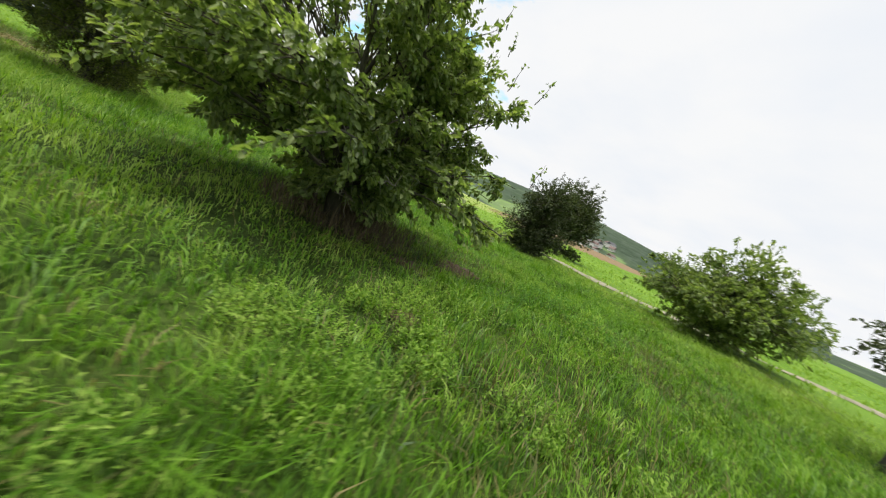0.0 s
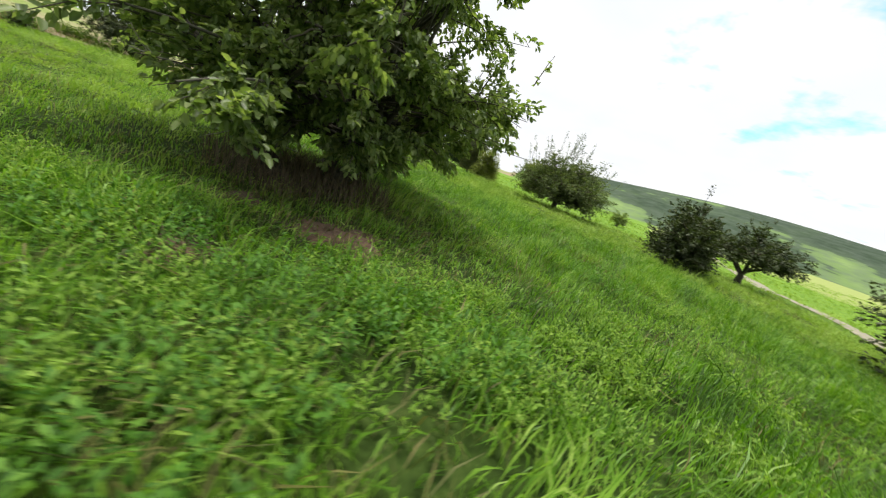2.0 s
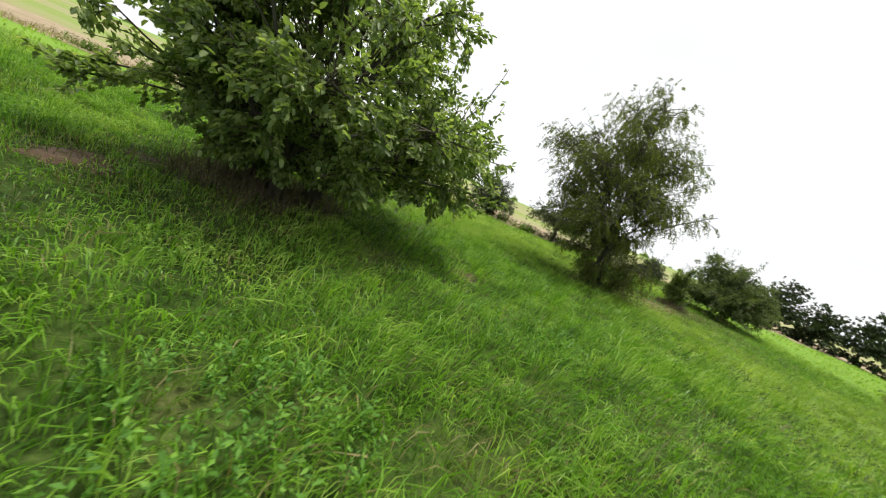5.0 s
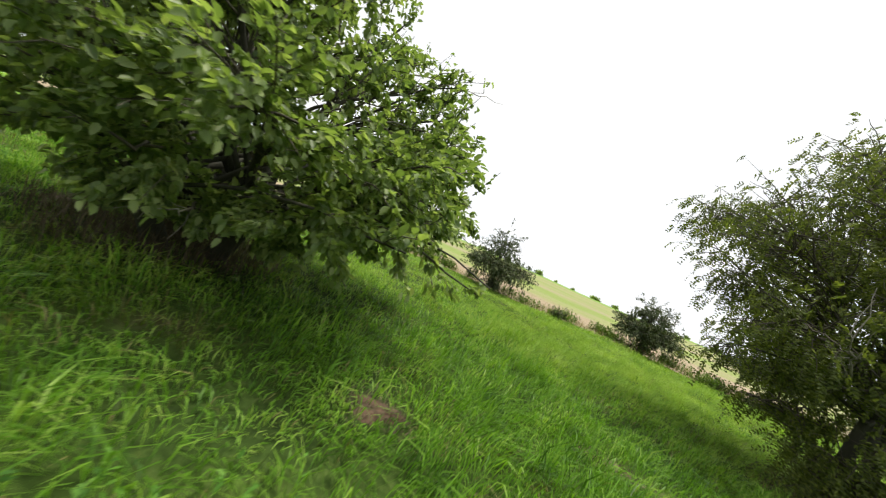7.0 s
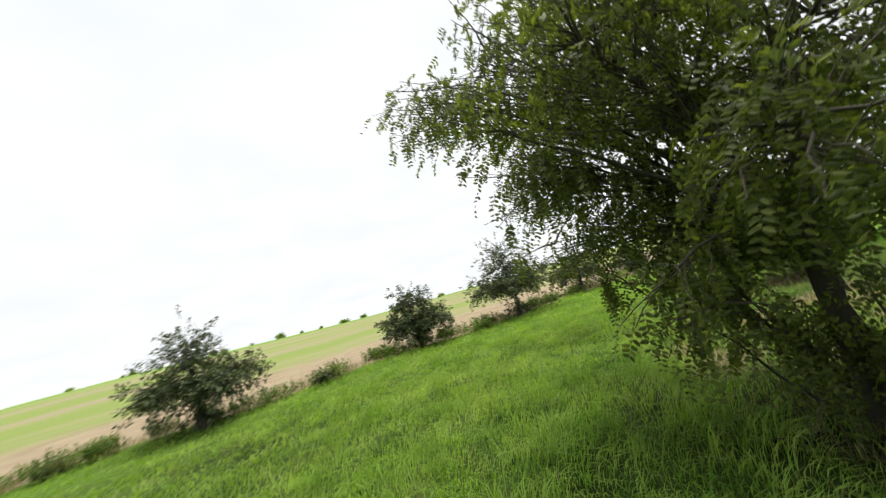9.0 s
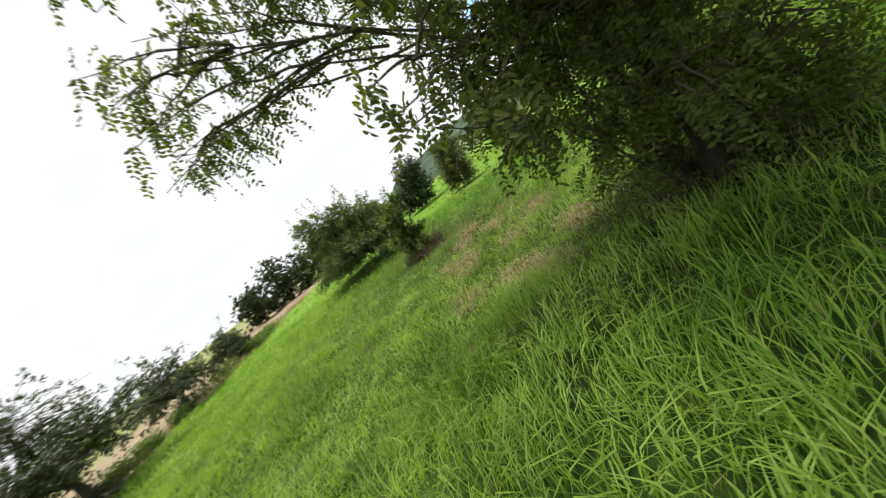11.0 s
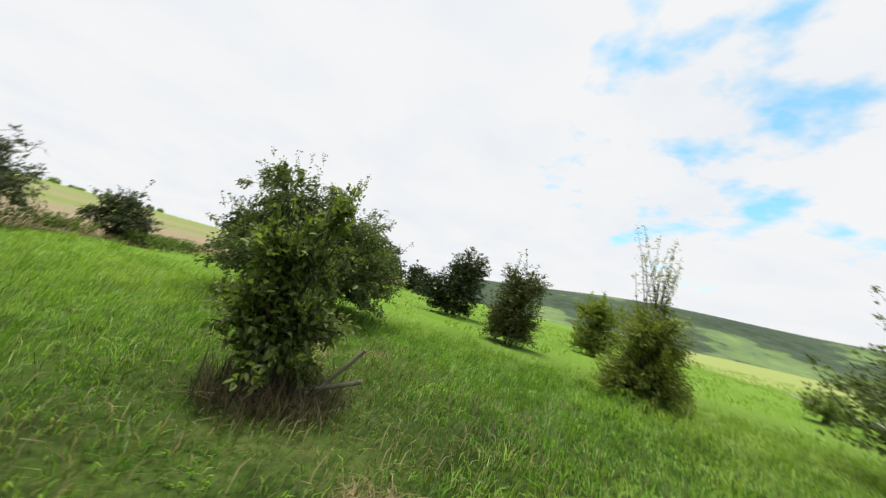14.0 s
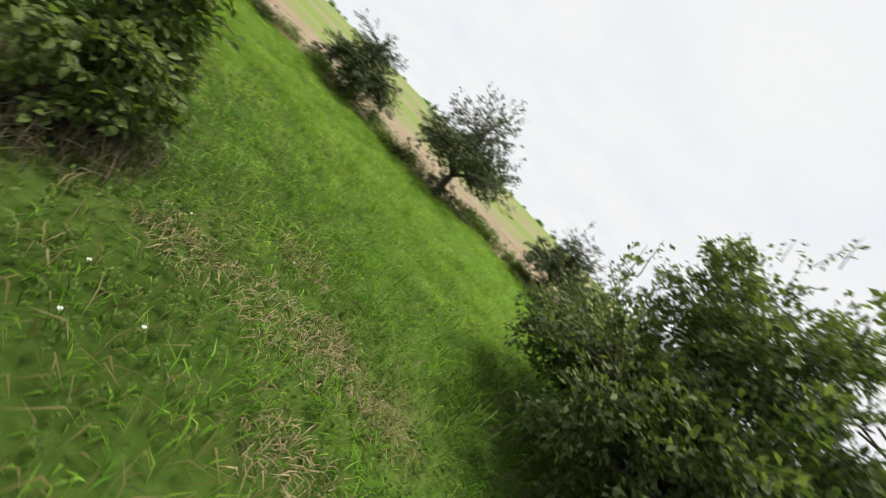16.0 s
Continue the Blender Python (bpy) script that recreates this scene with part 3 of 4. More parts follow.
    for deadw in bare:
        mesh_part("dead_branch", deadw.mesh("dead_branch"), M_DEAD, root, "bare grey dead branch")
    return root


# ---------------------------------------------------------------- land
def build_ground():
    rings = np.concatenate([np.linspace(0.4, 40, 110), np.geomspace(41, 4200, 90)])
    na = 224
    ang = np.linspace(0, 2 * math.pi, na, endpoint=False)
    X = 4 + rings[:, None] * np.cos(ang)[None]
    Y = 1 + rings[:, None] * np.sin(ang)[None]
    v = np.stack([X, Y, terrain(X, Y)], -1).reshape(-1, 3)
    i, j = np.meshgrid(np.arange(len(rings) - 1), np.arange(na), indexing="ij")
    k = (j + 1) % na
    q = np.stack([i * na + j, (i + 1) * na + j, (i + 1) * na + k, i * na + k], -1).reshape(-1, 4)
    c = len(v)
    v = np.concatenate([v, [[4, 1, float(terrain(4, 1))]]])
    t = np.stack([np.full(na, c), np.arange(na), (np.arange(na) + 1) % na], -1)
    ob = mesh_part("ground", mesh_from("ground", v, quads=q, tris=t, smooth=True), M_GROUND)
    tagged(ob, "green meadow with a stubble field and wooded valley sides beyond", "meadow", kind="structure")


build_ground()

# ---------------------------------------------------------------- far things: ridge hedge, track, village
def ridge_hedge():
    """A broken row of bushes on the crest of the field."""
    g = np.random.default_rng(401)
    at, out = [], []
    for i in range(60):
        x = -165 + i * 5.2 + g.uniform(-2, 2)
        if g.uniform() < 0.25:
            continue
        y = EDGE_Y + EDGE_K * x + 128 + g.uniform(-3, 3)
        s = 0.35 + 1.5 * g.uniform() ** 2.2
        x += g.normal(0, 2.5)
        n = int(70 * s)
        u = unit(g, n); u[:, 2] = np.abs(u[:, 2])
        at.append(np.array([x, y, float(terrain(x, y))]) + u * np.array([s * 1.3, s * 1.3, s * 1.25]) * g.uniform(0.3, 1, (n, 1)))
        out.append(u)
    at, out = np.concatenate(at), np.concatenate(out)
    rows = rosettes(g, at, out, 3, (0.6, 0.42), 0.9, 0.1, reach=0.3)
    tagged(mesh_part("ridge_hedge", leaf_mesh("ridge_hedge", *rows, simple=True), M_LEAF_A), "broken row of dark bushes on the field's crest", "hedge", kind="stuff")


def ribbon(name, pts, width, material, label, category):
    pts = np.asarray(pts, float)
    t = np.linspace(0, len(pts) - 1, 60)
    i = np.minimum(t.astype(int), len(pts) - 2)
    p = pts[i] + (pts[i + 1] - pts[i]) * (t - i)[:, None]
    for _ in range(4):
        p[1:-1] = (p[:-2] + 2 * p[1:-1] + p[2:]) / 4
    d = np.gradient(p, axis=0); d /= np.linalg.norm(d, axis=1, keepdims=True)
    nrm = np.stack([-d[:, 1], d[:, 0]], -1)
    cols = []
    for k, lift in ((-0.5, 0.02), (-0.2, 0.05), (0.2, 0.05), (0.5, 0.02)):
        q = p + nrm * width * k
        cols.append(np.c_[q, terrain(q[:, 0], q[:, 1]) + lift])
    v = np.stack(cols, 1).reshape(-1, 3)
    a, b = np.meshgrid(np.arange(59), np.arange(3), indexing="ij")
    quads = np.stack([a * 4 + b, a * 4 + b + 1, (a + 1) * 4 + b + 1, (a + 1) * 4 + b], -1).reshape(-1, 4)
    ob = mesh_part(name, mesh_from(name, v, quads=quads, smooth=True), material)
    return tagged(ob, label, category, kind="structure")


ridge_hedge()
ribbon("road", [(-30, -34), (-18, -23), (-9, -16), (-3.5, -13.2), (2.2, -11.6), (9, -11.0), (16, -10.8), (24, -11.8), (36, -15)], 1.1, M_ROAD, "pale gravel track along the lower side of the meadow", "track")


def house(x, y, w, d, h, turn, tile):
    z = float(terrain(x, y)) - 0.3
    root = tagged(new("house"), "small white village house with a pitched roof", "house", group="village across the valley")
    root.location, root.rotation_euler = (x, y, z), (0, 0, turn)
    bm = bmesh.new()
    bmesh.ops.create_cube(bm, size=1, matrix=Matrix.Translation((0, 0, h / 2)) @ Matrix.Diagonal((w, d, h, 1)))
    part("wall", bm, M_WALL, root)
    bm = bmesh.new()
    e, r = 0.5, d * 0.42
    c = [(-w / 2 - e, -d / 2 - e, h - 0.2), (w / 2 + e, -d / 2 - e, h - 0.2), (w / 2 + e, d / 2 + e, h - 0.2), (-w / 2 - e, d / 2 + e, h - 0.2), (-w / 2 - e, 0, h + r), (w / 2 + e, 0, h + r)]
    vs = [bm.verts.new(q) for q in c]
    for f in ((0, 1, 5, 4), (2, 3, 4, 5), (1, 2, 5), (3, 0, 4), (0, 3, 2, 1)):
        bm.faces.new([vs[k] for k in f])
    part("roof", bm, tile, root)
    for k in (-0.3, 0.0, 0.3):
        for sgn in (-1, 1):
            bm = bmesh.new()
            bmesh.ops.create_cube(bm, size=1, matrix=Matrix.Translation((w * k, sgn * (d / 2 + 0.02), h * 0.55)) @ Matrix.Diagonal((w * 0.13, 0.12, h * 0.28, 1)))
            part("window", bm, M_GLASS, root)


hg = np.random.default_rng(411)
M_ROOF_B = plain("slate_roof", (0.06, 0.062, 0.07), (0.11, 0.115, 0.125), 1.5)
for i in range(14):
    a, r = radians(-153.5 + hg.uniform(-3.4, 3.4)), 545 + hg.uniform(-45, 45)
    house(-math.sin(a) * r, math.cos(a) * r, hg.uniform(8, 13), hg.uniform(7, 9), hg.uniform(4, 6.5), hg.uniform(0, 3.1), M_ROOF if i % 3 else M_ROOF_B)

# ---------------------------------------------------------------- trees and shrubs
def lobes(seed, spots):
    """Crown lobes from (azimuth in degrees counter-clockwise from +y, reach, height, radius, squash)."""
    g = np.random.default_rng(seed)
    out = []
    for az, r, z, rad, sq in spots:
        k = 1 + 0.12 * g.uniform(-1, 1)
        out.append((-math.sin(radians(az)) * r, math.cos(radians(az)) * r, z, rad * k, rad * k, rad * sq))
    return out


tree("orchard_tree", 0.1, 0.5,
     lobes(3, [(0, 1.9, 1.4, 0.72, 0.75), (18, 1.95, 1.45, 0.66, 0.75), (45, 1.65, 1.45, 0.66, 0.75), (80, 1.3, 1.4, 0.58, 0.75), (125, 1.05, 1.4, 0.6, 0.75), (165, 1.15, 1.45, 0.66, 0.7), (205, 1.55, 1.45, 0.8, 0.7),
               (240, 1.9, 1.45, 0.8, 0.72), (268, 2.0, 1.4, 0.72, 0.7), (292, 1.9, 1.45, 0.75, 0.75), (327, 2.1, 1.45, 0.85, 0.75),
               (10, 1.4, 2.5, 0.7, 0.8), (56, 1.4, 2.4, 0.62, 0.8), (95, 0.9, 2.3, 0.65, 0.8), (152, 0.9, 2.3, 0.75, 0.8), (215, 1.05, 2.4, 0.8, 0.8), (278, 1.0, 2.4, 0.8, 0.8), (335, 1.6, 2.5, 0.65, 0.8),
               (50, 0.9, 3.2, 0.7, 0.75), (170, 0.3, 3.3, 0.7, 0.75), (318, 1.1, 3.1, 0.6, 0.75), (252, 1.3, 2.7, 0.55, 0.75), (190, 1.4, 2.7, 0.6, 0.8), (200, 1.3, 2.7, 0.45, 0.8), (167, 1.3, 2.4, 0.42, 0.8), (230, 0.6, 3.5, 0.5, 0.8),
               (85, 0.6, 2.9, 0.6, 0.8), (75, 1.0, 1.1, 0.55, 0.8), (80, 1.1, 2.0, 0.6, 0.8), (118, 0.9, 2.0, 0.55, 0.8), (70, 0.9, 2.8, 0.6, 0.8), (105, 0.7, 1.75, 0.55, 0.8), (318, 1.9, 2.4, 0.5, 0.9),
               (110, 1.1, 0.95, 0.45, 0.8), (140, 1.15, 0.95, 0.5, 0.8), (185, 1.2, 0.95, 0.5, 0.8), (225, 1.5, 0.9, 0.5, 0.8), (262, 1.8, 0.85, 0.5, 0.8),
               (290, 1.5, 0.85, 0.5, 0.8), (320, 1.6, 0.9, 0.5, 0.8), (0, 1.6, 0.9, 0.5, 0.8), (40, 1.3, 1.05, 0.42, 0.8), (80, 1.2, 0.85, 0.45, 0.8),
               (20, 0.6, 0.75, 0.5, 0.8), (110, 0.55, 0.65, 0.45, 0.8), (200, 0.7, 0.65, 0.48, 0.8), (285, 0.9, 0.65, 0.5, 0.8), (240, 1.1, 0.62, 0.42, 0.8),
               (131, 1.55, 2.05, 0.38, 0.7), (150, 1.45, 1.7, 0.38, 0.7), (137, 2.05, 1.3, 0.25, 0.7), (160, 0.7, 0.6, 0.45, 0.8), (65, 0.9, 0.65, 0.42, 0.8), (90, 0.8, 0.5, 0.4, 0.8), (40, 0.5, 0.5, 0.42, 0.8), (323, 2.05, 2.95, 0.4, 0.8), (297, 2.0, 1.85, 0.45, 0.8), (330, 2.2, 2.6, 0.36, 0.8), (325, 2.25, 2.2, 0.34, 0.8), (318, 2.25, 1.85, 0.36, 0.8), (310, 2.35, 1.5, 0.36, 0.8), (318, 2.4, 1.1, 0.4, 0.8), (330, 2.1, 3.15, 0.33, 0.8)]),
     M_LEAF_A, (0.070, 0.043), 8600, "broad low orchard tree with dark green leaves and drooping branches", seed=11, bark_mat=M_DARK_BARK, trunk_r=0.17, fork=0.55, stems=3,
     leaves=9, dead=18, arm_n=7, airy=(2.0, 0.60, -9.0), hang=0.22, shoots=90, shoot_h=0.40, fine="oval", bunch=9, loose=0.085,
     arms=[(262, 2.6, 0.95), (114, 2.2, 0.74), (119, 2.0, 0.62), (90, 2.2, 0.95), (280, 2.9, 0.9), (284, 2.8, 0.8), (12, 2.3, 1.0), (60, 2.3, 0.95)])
tree("robinia_tree", 6.45, 3.6,
     [((bx - 0.22, by + 0.22) if rest[0] > 1.2 else (bx, by)) + (rest[0],) + tuple(0.93 * v for v in rest[1:]) for bx, by, *rest in [(0.1, 0.35, 4.5, 0.75, 0.7, 0.75), (-0.2, 0.9, 4.4, 0.75, 0.7, 0.65), (0.1, 2.3, 2.75, 0.5, 0.55, 0.5), (0.15, 2.7, 2.4, 0.35, 0.35, 0.35), (-0.9, 0.9, 3.55, 0.8, 0.8, 0.65), (-1.45, 1.5, 3.45, 0.55, 0.5, 0.35), (-1.75, 1.0, 3.15, 0.42, 0.36, 0.32), (0.25, 1.75, 3.1, 0.45, 0.42, 0.35), (-1.05, -0.2, 2.75, 0.8, 0.8, 0.65), (-0.9, -0.9, 1.75, 0.65, 0.6, 0.55),
      (0.4, 1.3, 3.8, 0.85, 0.8, 0.6), (0.3, 0.2, 3.6, 0.95, 0.95, 0.75), (0.9, 0.5, 2.8, 0.85, 0.85, 0.65), (0.85, -0.35, 2.2, 0.7, 0.7, 0.6), (-0.3, 0.4, 2.1, 0.8, 0.8, 0.7), (0.7, 1.1, 3.0, 0.75, 0.7, 0.5),
      (0.0, -0.75, 2.4, 0.75, 0.75, 0.65), (-0.3, 1.5, 3.2, 0.75, 0.75, 0.5), (-1.2, 0.7, 2.3, 0.6, 0.6, 0.5), (0.5, -0.7, 3.2, 0.7, 0.7, 0.6), (-0.5, -0.5, 3.4, 0.7, 0.7, 0.6),
      (-0.7, 0.25, 0.95, 0.45, 0.45, 0.5), (-0.35, -0.6, 0.9, 0.45, 0.45, 0.5), (0.4, -0.65, 0.9, 0.45, 0.45, 0.5), (0.6, -0.25, 0.8, 0.40, 0.40, 0.40), (0.0, 0.42, 1.25, 0.40, 0.36, 0.55), (-0.1, 0.36, 0.6, 0.40, 0.36, 0.40),
      (0.35, -0.5, 0.55, 0.6, 0.6, 0.5), (-0.3, -0.35, 0.5, 0.5, 0.5, 0.45), (-0.5, 0.2, 1.5, 0.6, 0.6, 0.5), (0.35, 0.2, 1.5, 0.6, 0.6, 0.5), (0.0, -0.5, 1.5, 0.55, 0.55, 0.5), (-0.74, 1.08, 1.68, 0.44, 0.38, 0.34), (-0.68, 1.02, 1.36, 0.30, 0.28, 0.24)]],
     M_LEAF_B, (0.041, 0.022), 9100, "tall robinia with thin hanging feathered leaves and a dark trunk", seed=21, trunk_r=0.10, fork=1.1, stems=2,
     leaves=6, style="pinnate", dead=15, arm_n=10, hang=0.3, inner=0.15, splay=1.1, limb_w=0.38, leader=4.3, airy=(2.9, 0.75, -9.0), bark_mat=M_DARK_BARK, fine="oval", bunch=9, loose=0.13,
     arms=[(60, 2.2, 3.1), (75, 2.0, 2.5), (100, 1.5, 1.3), (325, 1.32, 1.38), (300, 1.2, 1.6), (250, 1.6, 2.6)])
tree("plum_bush", 14.8, 8.6, lobes(8, [(a, 1.0, 1.0, 0.9, 0.95) for a in (10, 60, 115, 165, 215, 265, 315)] + [(20, 0.85, 2.15, 0.8, 0.8), (40, 0.3, 2.1, 1.0, 0.78), (200, 0.5, 1.9, 1.05, 0.75), (205, 1.25, 1.6, 0.65, 0.6), (245, 1.4, 1.5, 0.6, 0.6), (290, 1.5, 1.5, 0.7, 0.65), (320, 1.4, 1.1, 0.7, 0.7), (150, 1.25, 0.7, 0.6, 0.8)]),
     M_LEAF_C, (0.060, 0.034), 8200, "dense round plum bush with small grey-green leaves", "bush", seed=31, bark_mat=M_DARK_BARK, limb_w=0.35, trunk_r=0.06, fork=0.25, stems=4, leaves=8, shoots=46, shoot_h=0.32, hang=0.4, inner=0.3, fine=True, twig_r=0.005, bunch=15, loose=0.06)
tree("young_shrub", 10.88, 6.42, [(0, 0, 0.5, 0.40, 0.40, 0.36), (0.02, -0.05, 0.28, 0.40, 0.40, 0.22), (-0.03, 0.06, 0.88, 0.28, 0.28, 0.34), (0.10, -0.18, 0.6, 0.30, 0.30, 0.30), (-0.15, 0.12, 0.55, 0.30, 0.30, 0.30), (-0.06, 0.12, 1.08, 0.17, 0.17, 0.22), (0.04, -0.08, 1.15, 0.22, 0.22, 0.26), (0.02, -0.18, 1.32, 0.17, 0.17, 0.2)],
     M_LEAF_W, (0.056, 0.032), 900, "narrow young shrub with fresh green leaves beside a broken stake", "shrub", seed=41, trunk_r=0.025, fork=0.2, stems=4, leaves=7, shoots=16, shoot_h=0.26, inner=0.2, fine="oval")
tree("apple_tree", 13.25, -1.55, lobes(9, [(a, 1.35, 1.15, 0.95, 0.75) for a in (0, 45, 90, 135, 180, 225, 270, 315)] + [(a, 1.4, 0.62, 0.75, 0.5) for a in (20, 80, 140, 200, 260, 320)] + [(0, 0, 1.75, 1.15, 0.65), (90, 0.3, 1.15, 1.0, 0.5), (40, 0.9, 1.9, 0.75, 0.7), (220, 1.0, 2.0, 0.8, 0.75), (130, 0.8, 1.85, 0.7, 0.7)]),
     M_LEAF_C, (0.072, 0.045), 5600, "wide spreading apple tree with upright shoots on its crown", seed=51, trunk_r=0.13, fork=0.4, leaves=8, shoots=70, shoot_h=1.0, hang=0.2, inner=0.25, distant=True)
tree("hazel_bush", 15.0, 2.45, [(0, 0, 0.6, 0.74, 0.74, 0.6), (0.05, 0, 1.2, 0.64, 0.64, 0.56), (0, 0, 0.3, 0.78, 0.78, 0.3), (0.3, -0.2, 0.7, 0.55, 0.55, 0.55)],
     M_LEAF_Y, (0.048, 0.030), 2700, "upright yellow-green bush with thin tall shoots", "bush", seed=61, trunk_r=0.04, fork=0.15, stems=4, leaves=8, shoots=24, shoot_h=1.15, shoot_at=(0.0, 0, 1.3, 0.34, 0.34, 0.4), inner=0.2, distant=True, airy=(1.8, 0.5, -9.0))
tree("reddish_bush", 18.8, 4.5, [(0, 0, 0.9, 0.9, 0.9, 0.9), (0.1, -0.1, 1.8, 0.74, 0.74, 0.6), (0, 0, 0.35, 0.85, 0.85, 0.38)],
     M_LEAF_R, (0.064, 0.038), 2700, "bush with green and reddish leaves", "bush", seed=71, trunk_r=0.05, fork=0.2, stems=3, leaves=7, shoots=16, shoot_h=0.5, inner=0.2, distant=True)
tree("small_green_tree", 23.4, 1.0, [(0, 0, 1.1, 1.05, 1.05, 1.05), (0.2, 0.2, 1.9, 0.78, 0.78, 0.65), (0, 0, 0.4, 1.0, 1.0, 0.45)], M_LEAF_Y, (0.09, 0.055), 1700, "small round green tree in the meadow", seed=81, fork=0.3, leaves=7, inner=0.2, distant=True)
tree("dark_green_tree", 24.6, 6.85, [(0, 0, 1.3, 1.35, 1.35, 1.2), (0.1, -0.3, 2.45, 1.0, 1.0, 0.85), (-0.2, 1.3, 0.9, 0.9, 0.9, 0.8), (0, 0.2, 0.4, 1.2, 1.2, 0.45)], M_LEAF_H, (0.095, 0.06), 2800, "dark green round tree in the meadow", seed=91, fork=0.3, leaves=7, inner=0.2, distant=True)
tree("low_dark_bush", 21.3, -5.2, [(0, 0, 0.5, 0.7, 0.7, 0.5)], M_LEAF_A, (0.09, 0.055), 380, "low dark bush in the open meadow", "bush", seed=95, skirt=0.6, fork=0.2, leaves=7, inner=0.2, distant=True)
tree("pear_tree", 2.8, -7.45, [(0, 0, 1.0, 1.22, 1.22, 0.95), (-0.3, 0.2, 1.9, 0.95, 0.95, 0.78)], M_LEAF_D, (0.075, 0.043), 2600, "grey-green pear tree beside a darker tree", seed=101, skirt=1.15, fork=0.3, leaves=8, inner=0.2, shoots=10, shoot_h=0.5, distant=True)
tree("dark_lime_tree", 7.3, -16.8, [(0, 0, 1.9, 1.95, 1.95, 1.7), (0.1, 0.1, 3.4, 1.6, 1.6, 1.25), (-1.1, 0.6, 2.3, 1.1, 1.1, 1.1)], M_LEAF_D, (0.10, 0.07), 4200, "dense dark green tree with a rounded top", seed=111, skirt=1.6, fork=0.4, leaves=8, inner=0.2, distant=True)
tree("wide_bush", -2.2, -9.8, lobes(12, [(a, 1.45, 1.05, 0.98, 0.85) for a in (0, 50, 100, 155, 205, 255, 310)] + [(0, 0.2, 1.85, 1.3, 0.78), (80, 1.0, 1.85, 0.75, 0.8)]), M_LEAF_A, (0.11, 0.065), 3000, "wide dark green bush with shade beneath", "bush", seed=121, skirt=1.8, fork=0.25, stems=3, leaves=8, shoots=16, shoot_h=0.5, inner=0.2, distant=True)
tree("young_plum_tree", -5.2, -4.4, [(0, 0.1, 1.4, 0.78, 0.78, 0.68), (-0.2, -0.2, 2.2, 0.62, 0.62, 0.62), (0.35, 0.25, 1.9, 0.5, 0.5, 0.5)], M_LEAF_D, (0.075, 0.045), 900, "slender young tree with sparse leaves", seed=131, trunk_r=0.06, fork=0.7, leaves=7, shoots=8, shoot_h=0.7, inner=0.2)
tree("elder_bush", 7.3, -5.2, [(0, 0, 0.7, 0.95, 0.95, 0.7), (0.2, 0, 1.25, 0.7, 0.7, 0.55)], M_LEAF_D, (0.08, 0.047), 1700, "grey-green bush with one tall thin shoot", "bush", seed=141, skirt=0.9, fork=0.2, stems=3, leaves=8, shoots=7, shoot_h=0.62, inner=0.2, distant=True)
tree("crooked_apple_tree", 10.5, -7.9, lobes(15, [(a, 0.95, 1.05, 0.75, 0.75) for a in (0, 70, 145, 215, 290)] + [(0, 0, 1.5, 0.9, 0.65)]), M_LEAF_D, (0.09, 0.052), 1500, "low crooked apple tree at the meadow's edge", seed=151, fork=0.4, leaves=7, inner=0.2, distant=True)
# name, x, y, size, seed
EDGE_TREES = [("snarled_plum_tree", -0.4, 12.5, 1.35, 161), ("edge_apple_tree", 5.6, 14.1, 1.1, 171), ("edge_pear_tree", 9.6, 14.4, 1.5, 181),
              ("edge_cherry_tree", 13.5, 15.6, 1.15, 191), ("edge_rowan_tree", 17.4, 16.6, 0.85, 211), ("edge_quince_tree", -12.2, 2.8, 1.6, 201)]
for nm, ex, ey, sz, sd in EDGE_TREES:
    tree(nm, ex, ey, lobes(sd, [(a, 0.68 * sz, 0.95 * sz, 0.66 * sz, 0.85) for a in (0, 72, 144, 216, 288)] + [(100, 0.1, 1.6 * sz, 0.8 * sz, 0.75)]), M_LEAF_D, (0.08, 0.046), 2000 if ex < 12 else 1150,
         "old gnarled fruit tree on the meadow's edge", seed=sd, fork=0.5 * sz, leaves=7, shoots=7, shoot_h=0.35, dead=14 if nm == "snarled_plum_tree" else 6, hang=0.75 if nm == "snarled_plum_tree" else 0.5, skirt=0.5 * sz, group="trees on the field edge", inner=0.2, distant=True)
for i, (fx, fy, fh) in enumerate([(31.5, 24.0, 0.75), (34.0, 22.4, 0.95), (36.6, 21.0, 0.8), (39.5, 19.6, 1.0), (42.5, 18.4, 0.85), (46.0, 17.0, 0.95), (50.0, 15.0, 0.8)]):
    tree("hedge_tree", fx, fy, [(0, 0, 2.0 * fh, 1.9, 1.9, 1.7 * fh), (0.5, 0.4, 3.6 * fh, 1.4, 1.4, 1.2 * fh), (-0.9, -0.6, 1.6 * fh, 1.5, 1.5, 1.3)], M_LEAF_H, (0.20, 0.13), 1000,
         "dense dark hedge tree at the far end of the meadow", seed=231 + i, skirt=2.2, fork=0.5, leaves=7, group="far hedge", inner=0.2, distant=True)
for i, (fx, fy, fs) in enumerate([(-10.7, 12.6, 0.8), (2.4, 13.1, 0.5), (-3.4, 12.4, 0.45), (8.0, 14.2, 0.4), (12.7, 15.0, 0.55), (-6.5, 12.0, 0.5), (17.2, 15.8, 0.5)]):
    tree("edge_shrub", fx, fy, [(0, 0, 0.45 * fs, 0.7 * fs, 0.7 * fs, 0.5 * fs), (0.5 * fs, 0.2, 0.35 * fs, 0.5 * fs, 0.5 * fs, 0.4 * fs)], M_LEAF_D if i % 2 else M_LEAF_C, (0.06, 0.034), 260,
         "low scrub in the long grass of the field edge", "shrub", seed=251 + i, trunk_r=0.03, fork=0.1, stems=3, leaves=6, shoots=5, shoot_h=0.3, group="scrub on the field edge", inner=0.1, distant=True)

